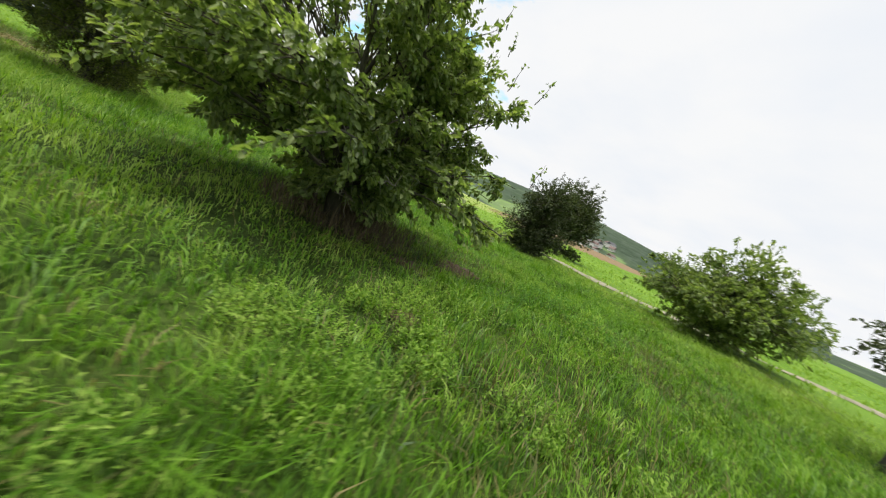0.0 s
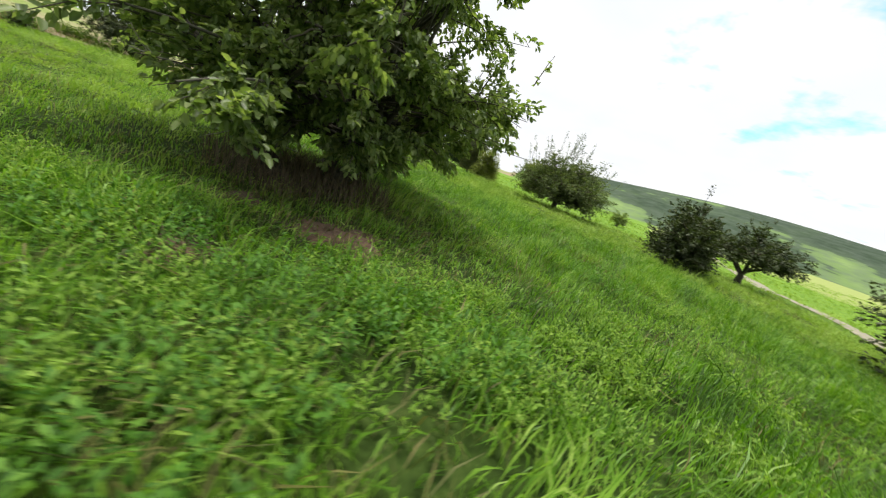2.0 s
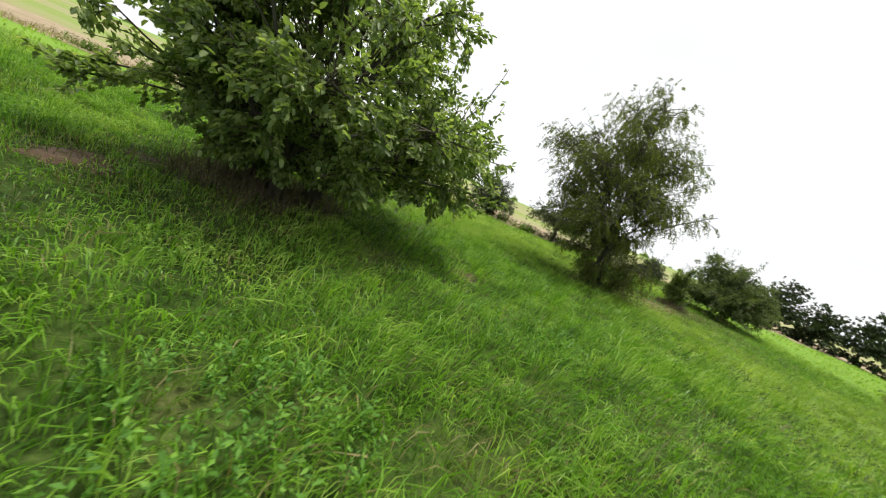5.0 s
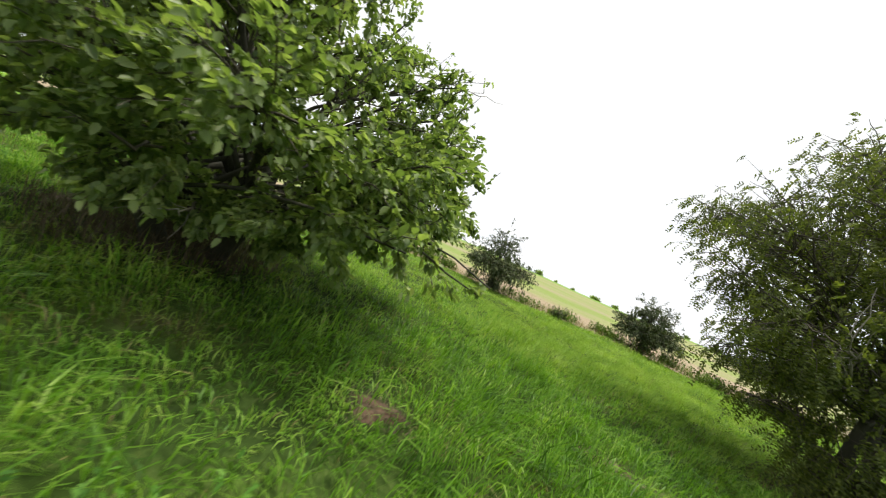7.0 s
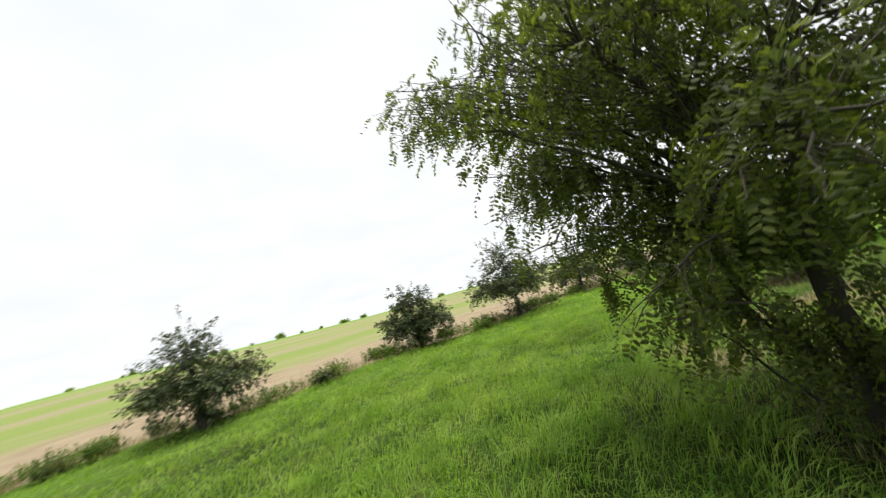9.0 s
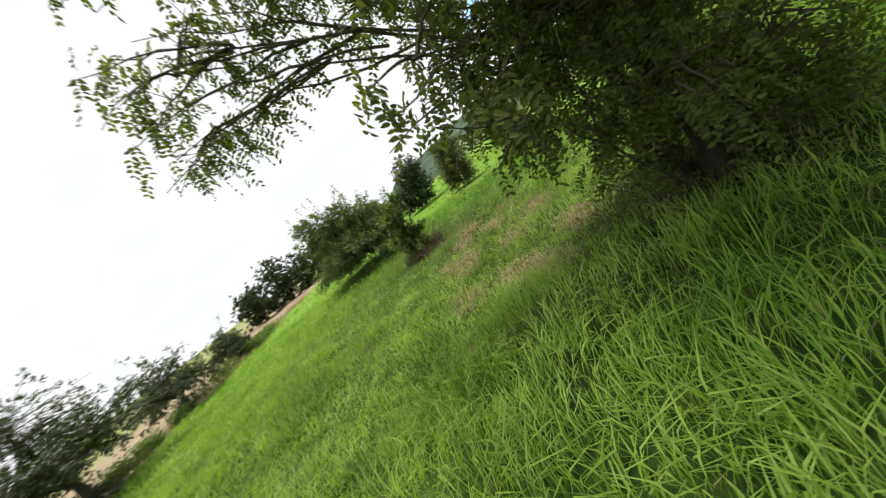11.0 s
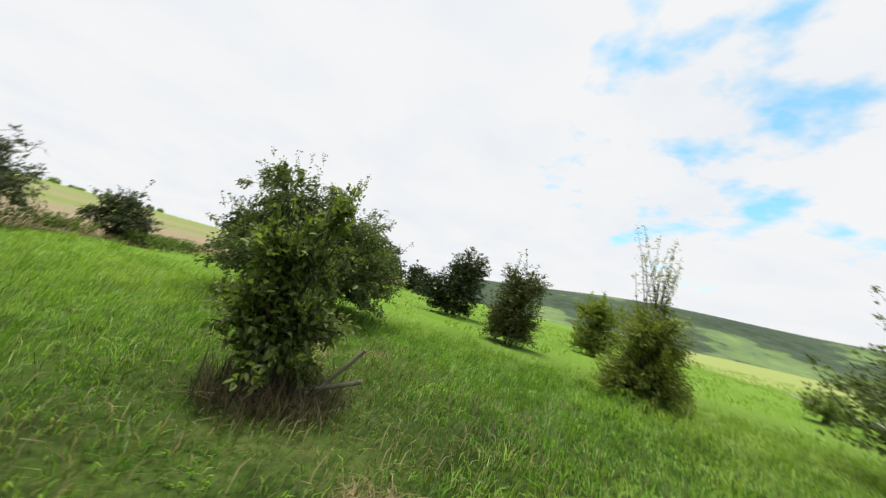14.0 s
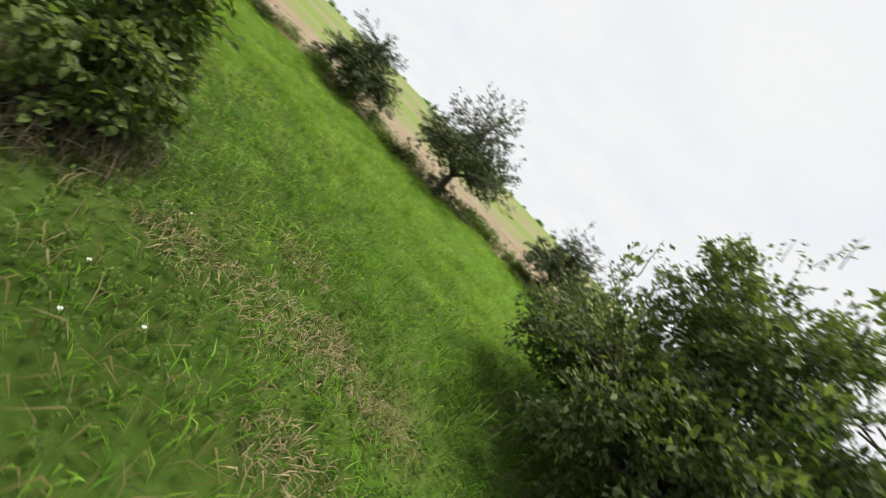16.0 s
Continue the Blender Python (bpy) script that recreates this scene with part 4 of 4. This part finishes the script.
# ---------------------------------------------------------------- grass, herbs and litter
BARE = [(-1.0, -1.0, 0.26), (-2.01, -0.75, 0.14), (-1.05, -0.72, 0.16), (-1.12, -0.02, 0.18), (-2.38, 0.8, 0.13), (2.8, 0.3, 0.14), (4.17, 1.71, 0.15)]
STRAW = [(6.8, 4.85, 0.22), (7.08, 5.08, 0.24), (7.2, 5.66, 0.16), (8.22, 4.82, 0.18), (8.57, 4.34, 0.18), (8.7, 5.5, 0.16), (9.3, 4.92, 0.22), (9.5, 5.5, 0.18), (10.1, 5.3, 0.16), (9.9, 4.5, 0.2), (8.8, 5.9, 0.2), (8.3, 5.6, 0.2), (8.9, 4.2, 0.18), (7.35, 4.3, 0.2),
         (11.7, 6.6, 0.15), (12.2, 6.8, 0.18), (12.6, 6.95, 0.20), (12.5, 7.07, 0.16), (13.0, 7.07, 0.14), (12.9, 6.4, 0.15), (11.9, 7.3, 0.14)]


def thin(x, y):
    """How much of the grass grows there, 0 to 1: little on bare soil and in the deep shade round the old trunk."""
    k = np.ones_like(x)
    for bx, by, br in BARE:
        k *= 1 - 0.75 * np.exp(-((x - bx) ** 2 + (y - by) ** 2) / (br * br))
    for bx, by, br in STRAW:
        k *= 1 - 0.5 * np.exp(-((x - bx) ** 2 + (y - by) ** 2) / (br * br))
    k *= 1 - 0.75 * np.exp(-((x - 0.1) ** 2 + (y - 0.5) ** 2) / 0.9)
    k *= 1 - 0.6 * np.exp(-((x - 6.5) ** 2 + (y - 3.5) ** 2) / 0.6)
    k *= 1 - 0.8 * np.exp(-((x - 10.86) ** 2 + (y - 6.3) ** 2) / 0.5)
    return k


def blades(name, x, y, height, width, material, label, seed, lean=0.55, wind=(0.22, -0.12), a=None, category="grass", kind="stuff"):
    """Bent grass blades in one mesh."""
    rng = np.random.default_rng(seed)
    n = len(x)
    base = np.stack([x, y, terrain(x, y) - 0.012], -1)
    a = rng.uniform(0, 6.283, n) if a is None else a + rng.normal(0, 0.7, n)
    ln = np.abs(rng.normal(lean, 0.28, n))
    d0 = np.stack([np.cos(a) * ln * 0.6 + wind[0] * 0.6, np.sin(a) * ln * 0.6 + wind[1] * 0.6, np.ones(n)], -1)
    d1 = np.stack([np.cos(a) * ln * 1.8 + wind[0] * 1.8, np.sin(a) * ln * 1.8 + wind[1] * 1.8, 0.62 - 0.75 * ln], -1)
    d0, d1 = (d / np.linalg.norm(d, axis=1, keepdims=True) for d in (d0, d1))
    b = a + 1.5708 + rng.normal(0, 0.5, n)
    side = np.stack([np.cos(b), np.sin(b), rng.normal(0, 0.2, n)], -1) * (np.asarray(width) * 0.5).reshape(-1, 1)
    h = np.asarray(height).reshape(-1, 1)
    p1 = base + d0 * h * 0.55
    tip = p1 + d1 * h * 0.52
    v = np.stack([base, p1 + side, tip, p1 - side], 1).reshape(-1, 3)
    me = mesh_from(name, v, quads=np.array([[0, 1, 2, 3]]) + (np.arange(n) * 4)[:, None])
    return tagged(mesh_part(name, me, material), label, category, kind=kind)


def lumps(x, y):
    """Uneven growth over the meadow, 0 to 1."""
    v = 0
    for fx, fy, ph, w in ((1.7, 0.9, 0.3, 1.0), (-0.8, 2.1, 1.1, 1.0), (3.9, -2.7, 2.0, 0.7), (2.2, 4.6, 0.6, 0.7), (6.3, 5.1, 4.0, 0.55), (-7.7, 4.3, 2.6, 0.55)):
        v = v + w * np.sin(fx * x + fy * y + ph + 0.8 * np.sin(0.6 * x - 0.7 * y + ph))
    return np.clip(0.5 + v / 4.6, 0, 1)


def tufted(seed, tufts, per, x0, x1, y0, y1, radius=0.10):
    """Roots of blades that stand in tufts, the way each leans out of its tuft, the tuft's size."""
    rng = np.random.default_rng(seed)
    tx, ty = rng.uniform(x0, x1, tufts), rng.uniform(y0, y1, tufts)
    size = rng.uniform(0.55, 1.5, tufts)
    a = rng.uniform(0, 6.283, tufts * per)
    r = np.sqrt(rng.uniform(0, 1, tufts * per)) * radius * np.repeat(size, per) * 1.4
    x, y = np.repeat(tx, per) + np.cos(a) * r, np.repeat(ty, per) + np.sin(a) * r
    keep = ((y - EDGE_Y - EDGE_K * x) < -0.2) & (rng.uniform(0, 1, len(x)) < 0.25 + 0.75 * thin(x, y))
    return x[keep], y[keep], a[keep], np.repeat(size, per)[keep], rng


gx, gy, ga, gs, grng = tufted(301, 88000, 10, -9, 16.5, -9.5, 15.5, 0.085)
# thickest along the strip that one walks round the trees, thinner and broader away from it
STRIP = np.array([(-4.4, 2.6), (-4.0, 0.4), (-3.0, -2.2), (-0.2, -4.3), (2.9, -3.5), (3.6, 1.0), (4.2, 4.0), (5.8, 5.9), (9.0, 6.0), (13.0, 5.6)])
gd = np.full(len(gx), 99.0)
for p, q in zip(STRIP[:-1], STRIP[1:]):
    f = np.clip(((gx - p[0]) * (q[0] - p[0]) + (gy - p[1]) * (q[1] - p[1])) / ((q - p) ** 2).sum(), 0, 1)
    gd = np.minimum(gd, np.hypot(gx - p[0] - f * (q[0] - p[0]), gy - p[1] - f * (q[1] - p[1])))
keep = grng.uniform(0, 1, len(gx)) < np.interp(gd, [1.3, 3.0, 6.0, 10.0], [1.0, 0.62, 0.24, 0.13]) * (1 - 0.66 * np.exp(-((gx - 12.0) ** 2 / 7 + (gy - 6.4) ** 2 / 3)))
gx, gy, ga, gs, gd = gx[keep], gy[keep], ga[keep], gs[keep], gd[keep]
lump = lumps(gx, gy)
worn = np.exp(-((gx - 10.2) ** 2 / 16 + (gy - 5.7) ** 2 / 5))
flow = 2.2 * np.sin(3.9 * gx + 1.7 * gy) + 1.9 * np.sin(2.1 * gx - 4.3 * gy + 1.0) + 1.2 * np.sin(0.9 * gx + 0.4 * gy) - 0.6
tussock = lumps(gx * 2.6 + 3, gy * 2.6)
swept = grng.uniform(0, 1, len(gx)) < 0.55
high = (0.12 + 0.17 * lump) * (0.68 + 0.62 * tussock) * grng.uniform(0.5, 1.3, len(gx)) * (0.38 + 0.62 * gs) * (0.4 + 0.6 * thin(gx, gy)) * (1 - 0.55 * worn) * np.interp(gd, [2, 8], [1.0, 0.7]) * np.interp(gx, [0, 3], [0.70, 1.0])
broad = grng.uniform(0.005, 0.0105, len(gx)) * np.interp(gd, [1.5, 4, 8], [1.0, 1.5, 2.6])
way = np.where(swept, flow, ga)
# lit: blades that take the sunlit colour, most of them away from the strip
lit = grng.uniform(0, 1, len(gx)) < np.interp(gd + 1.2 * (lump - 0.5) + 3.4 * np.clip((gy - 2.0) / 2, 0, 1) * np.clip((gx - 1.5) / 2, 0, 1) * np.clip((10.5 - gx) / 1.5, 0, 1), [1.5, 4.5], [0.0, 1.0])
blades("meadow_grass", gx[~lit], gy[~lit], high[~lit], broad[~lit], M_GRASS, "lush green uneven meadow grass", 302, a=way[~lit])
blades("lit_meadow_grass", gx[lit], gy[lit], high[lit], broad[lit], M_GRASS_LIT, "meadow grass in a lighter, sunlit yellow-green", 309, a=way[lit])
# further off every blade has the sunlit colour
gx, gy, ga, gs, grng = tufted(303, 13500, 5, -40, 50, -45, 24, 0.2)
wob = 0.8 * np.sin(gx * 1.3) + 0.8 * np.sin(gy * 1.7)
far = (gx < -8.4 + wob) | (gx > 15.6 + wob) | (gy < -8.9 + wob)
gx, gy, ga = gx[far], gy[far], ga[far]
blades("far_meadow_grass", gx, gy, 0.20 * grng.uniform(0.6, 1.4, len(gx)), grng.uniform(0.03, 0.06, len(gx)), M_GRASS_LIT, "yellow-green meadow grass further off", 304, a=ga)
# old olive and straw blades mixed into the grass, most round the young shrub and on the worn west side
gx, gy, ga, gs, grng = tufted(307, 21000, 8, -8, 16, -8, 10, 0.14)
old = np.clip(lumps(gx * 1.3 + 4, gy * 1.3) - 0.55, 0, 1) * 1.2
for ox, oy, orad in ((10.9, 5.9, 2.1), (9.0, 5.2, 1.4), (9.8, 4.4, 1.2), (12.4, 6.5, 1.6), (8.0, 5.0, 1.2), (-3.6, 0.7, 1.1), (-3.0, -1.6, 1.0), (0.0, -0.2, 1.7), (6.4, 4.0, 1.2), (2.9, -2.9, 0.9)):
    old = np.maximum(old, 1.0 * np.exp(-((gx - ox) ** 2 + (gy - oy) ** 2) / orad ** 2))
keep = grng.uniform(0, 1, len(gx)) < old
gx, gy, ga = gx[keep], gy[keep], ga[keep]
blades("old_grass", gx, gy, grng.uniform(0.10, 0.27, len(gx)), grng.uniform(0.004, 0.009, len(gx)), M_OLIVE, "old olive and straw-coloured grass among the green", 308, 0.7, (0.35, -0.2), ga)
# long dry grass on the field edge
grng = np.random.default_rng(305)
gx = grng.uniform(-16, 26, 7000)
gy = EDGE_Y + EDGE_K * gx + grng.normal(0.1, 0.35, len(gx))
blades("edge_grass", gx, gy, grng.uniform(0.15, 0.5, len(gx)) * (0.5 + 0.8 * lumps(gx * 0.7, gy)), grng.uniform(0.010, 0.02, len(gx)), M_STRAW, "long dry grass between meadow and field", 306, 0.35)


def soil_patch(x, y, r, seed):
    g = np.random.default_rng(seed)
    n = 22
    a = np.linspace(0, 6.283, n, endpoint=False)
    rr = r * (1 + 0.3 * np.sin(3 * a + g.uniform(0, 6)) + 0.18 * g.normal(0, 1, n))
    ring = np.stack([x + np.cos(a) * rr * 1.25, y + np.sin(a) * rr], -1)
    inner = np.stack([x + np.cos(a) * rr * 0.7, y + np.sin(a) * rr * 0.6], -1)
    v = np.concatenate([np.c_[ring, terrain(ring[:, 0], ring[:, 1]) - 0.01], np.c_[inner, terrain(inner[:, 0], inner[:, 1]) + 0.025 + g.uniform(0, 0.012, n)], [[x, y, float(terrain(x, y)) + 0.03]]])
    j = np.arange(n); k = (j + 1) % n
    ob = mesh_part("soil_patch", mesh_from("soil_patch", v, quads=np.stack([j, k, n + k, n + j], -1), tris=np.stack([n + j, n + k, np.full(n, 2 * n)], -1), smooth=True), M_SOIL)
    return tagged(ob, "bare reddish-brown soil patch in the grass", "soil", group="bare patches in the meadow")


for i, (bx, by, br) in enumerate(BARE):
    soil_patch(bx, by, br, 311 + i)
g = np.random.default_rng(325)
lb = np.asarray(BARE)[g.integers(0, len(BARE), 2600)]
blades("dry_litter", lb[:, 0] + g.normal(0, 1.0, 2600) * lb[:, 2], lb[:, 1] + g.normal(0, 0.8, 2600) * lb[:, 2], g.uniform(0.05, 0.15, 2600), g.uniform(0.003, 0.007, 2600), M_BRAMBLE,
       "brown dead stalks lying over bare soil", 326, 1.5, (0.2, 0.1), category="litter")
for i, (sx, sy, sr) in enumerate(STRAW):
    g = np.random.default_rng(331 + i)
    n = 520 if sx < 10.5 else 240
    a, r = g.uniform(0, 6.283, n), np.sqrt(g.uniform(0, 1, n)) * sr
    blades("dry_grass_tuft", sx + np.cos(a) * r * 1.7 + g.normal(0, 0.05, n), sy + np.sin(a) * r + g.normal(0, 0.05, n), g.uniform(0.07, 0.22 if sx < 10.5 else 0.17, n), g.uniform(0.004, 0.008, n), M_STRAW, "flattened tuft of dry straw-coloured grass", 351 + i,
           1.7, (0.8, -0.4), g.uniform(0, 6.283, n), kind="")
    scene.collection.objects[-1]["group"] = "dry tufts in the meadow"
# dead stalks under the old tree, round the shrub and the robinia
for nm, cx, cy, r0, r1, n, h, lab in (("dead_undergrowth", 0.0, 0.4, 0.05, 1.0, 3000, 0.32, "brown dead stalks in the shade of the old tree"),
                                      ("dead_undergrowth", 10.88, 6.28, 0.02, 0.50, 1700, 0.26, "brown dead stalks round the young shrub"),
                                      ("dead_undergrowth", 6.5, 3.5, 0.1, 0.8, 800, 0.24, "brown dead stalks round the robinia's foot"),
                                      ("dead_undergrowth", 14.75, 8.55, 0.3, 1.5, 1800, 0.30, "brown dead stalks beneath the plum bush")):
    g = np.random.default_rng(int(381 + cx))
    a, r = g.uniform(0, 6.283, n), r0 + (r1 - r0) * g.uniform(0, 1, n) ** 0.8
    blades(nm, cx + np.cos(a) * r, cy + np.sin(a) * r, h * g.uniform(0.4, 1.2, n), g.uniform(0.004, 0.009, n), M_BRAMBLE, lab, int(391 + cx), 0.28, (0.0, 0.0), category="undergrowth")


def herbs(name, n, spots, material, label, seed, leaf=(0.055, 0.032), high=0.24):
    """Low broad-leaved herbs: leafy stems over the given (x, y, radius) areas."""
    g = np.random.default_rng(seed)
    s = np.asarray(spots, float)[g.integers(0, len(spots), n)]
    a, r = g.uniform(0, 6.283, n), np.sqrt(g.uniform(0, 1, n))
    x, y = s[:, 0] + np.cos(a) * r * s[:, 2], s[:, 1] + np.sin(a) * r * s[:, 2]
    z = terrain(x, y)
    per = 9
    f = np.tile(np.linspace(0.25, 1, per), n)
    hgt = np.repeat(g.uniform(0.5, 1.1, n) * high, per)
    lx, ly = g.normal(0, 0.25, (2, n))
    base = np.stack([np.repeat(x, per) + np.repeat(lx, per) * f * hgt, np.repeat(y, per) + np.repeat(ly, per) * f * hgt, np.repeat(z, per) + f * hgt], -1)
    d = unit(g, n * per); d[:, 2] = np.abs(d[:, 2]) * 0.5 + 0.15
    up = np.array([[0, 0, 1.0]]) + 0.4 * unit(g, n * per)
    sz = g.uniform(0.6, 1.2, n * per)
    me = leaf_mesh(name, base, d, up, sz * leaf[0], sz * leaf[1], simple=True)
    tagged(mesh_part(name, me, material), label, "herbs", kind="stuff")


herbs("meadow_herbs", 900, [(11.6, 5.9, 0.9), (12.2, 7.0, 0.9), (11.2, 7.2, 0.8), (12.9, 7.2, 0.7)], M_WEED, "patch of low broad-leaved herbs in the grass", 421, (0.026, 0.013), 0.12)
herbs("nettle_patch", 800, [(-2.1, -0.5, 0.4), (-2.0, -1.5, 0.45), (-1.7, -2.1, 0.4), (-2.7, -1.7, 0.36), (3.2, -1.2, 0.6), (1.5, -3.0, 0.5)], M_NETTLE, "deep emerald-green nettles among the grass blades", 422, (0.036, 0.015), 0.20)

hs = np.random.default_rng(425)
HERB_LINE = np.array([(-3.4, 2.4), (-3.0, 0.6), (-2.3, -1.4), (-0.8, -3.0), (1.2, -3.2)])
herb_spots = []
for p, q in zip(HERB_LINE[:-1], HERB_LINE[1:]):
    for f in hs.uniform(0, 1, 11):
        c = p + (q - p) * f + hs.normal(0, 0.65, 2)
        if np.hypot(c[0] - 0.1, c[1] - 0.5) > 1.9:
            herb_spots.append((c[0], c[1], hs.uniform(0.15, 0.42)))
herbs("low_herbs", 4000, herb_spots, M_HERB, "fresh green small-leaved herbs woven into the grass", 426, (0.028, 0.013), 0.15)


eg = np.random.default_rng(423)
edge_spots = [(ex, EDGE_Y + EDGE_K * ex + eg.normal(0, 0.25), eg.uniform(0.25, 0.8)) for ex in eg.uniform(-14, 20, 46)]
herbs("edge_weeds", 2600, edge_spots, M_WEED, "green weeds grown up along the field edge", 424, (0.085, 0.045), 0.42)


def flower(x, y, h, seed):
    g = np.random.default_rng(seed)
    root = tagged(new("meadow_flower"), "small white flower head on a thin green stem", "flower", group="white meadow flowers")
    root.location = (x, y, float(terrain(x, y)) - 0.01)
    st = Tubes(); st.add(bent((0, 0, 0), (g.normal(0, 0.03), g.normal(0, 0.03), h), g, 0, 0.1, 5), [0.0025] * 5, 4)
    mesh_part("stem", st.mesh("stem"), M_WEED, root)
    n = 16
    a = np.linspace(0, 6.283, n, endpoint=False)
    base = np.array([[0, 0, h]]) + np.stack([np.cos(a), np.sin(a), 0 * a], -1) * g.uniform(0.001, 0.005, (n, 1))
    me = leaf_mesh("petals", base, np.stack([np.cos(a), np.sin(a), 0.25 + 0 * a], -1), np.tile([[0, 0, 1.0]], (n, 1)), 0.004, 0.003, simple=True)
    mesh_part("flower_head", me, M_PETAL, root)


fg = np.random.default_rng(431)
for i, (fx, fy) in enumerate([(12.1, 5.95), (11.95, 6.05), (12.0, 7.0), (12.25, 6.1), (11.6, 6.6)]):
    flower(fx, fy, fg.uniform(0.12, 0.2), 440 + i)


def stake(name, p, q, r, label):
    """A broken round stake with a splintered end."""
    g = np.random.default_rng(int(abs(p[0] * 100)))
    t = Tubes()
    pts = bent(p, q, g, 0.0, 0.03, 6)
    t.add(pts, r * np.array([1.05, 1.0, 0.98, 1.0, 0.96, 0.9]), 10)
    d = (pts[-1] - pts[-2]) / np.linalg.norm(pts[-1] - pts[-2])
    t.add(np.stack([pts[-1], pts[-1] + d * r * 0.25, pts[-1] + d * r * 0.3]), [r * 0.9, r * 0.55, r * 0.02], 10)
    tagged(mesh_part(name, t.mesh(name), M_STAKE), label, "stake")


sz = float(terrain(10.9, 6.1))
stake("wooden_stake", (10.88, 6.16, sz - 0.05), (10.99, 5.80, sz + 0.46), 0.016, "weathered leaning wooden stake beside the young shrub")
stake("fallen_stake", (10.88, 6.16, sz + 0.10), (10.97, 5.76, sz + 0.26), 0.017, "broken pale stake lying in the stalks beside the young shrub")
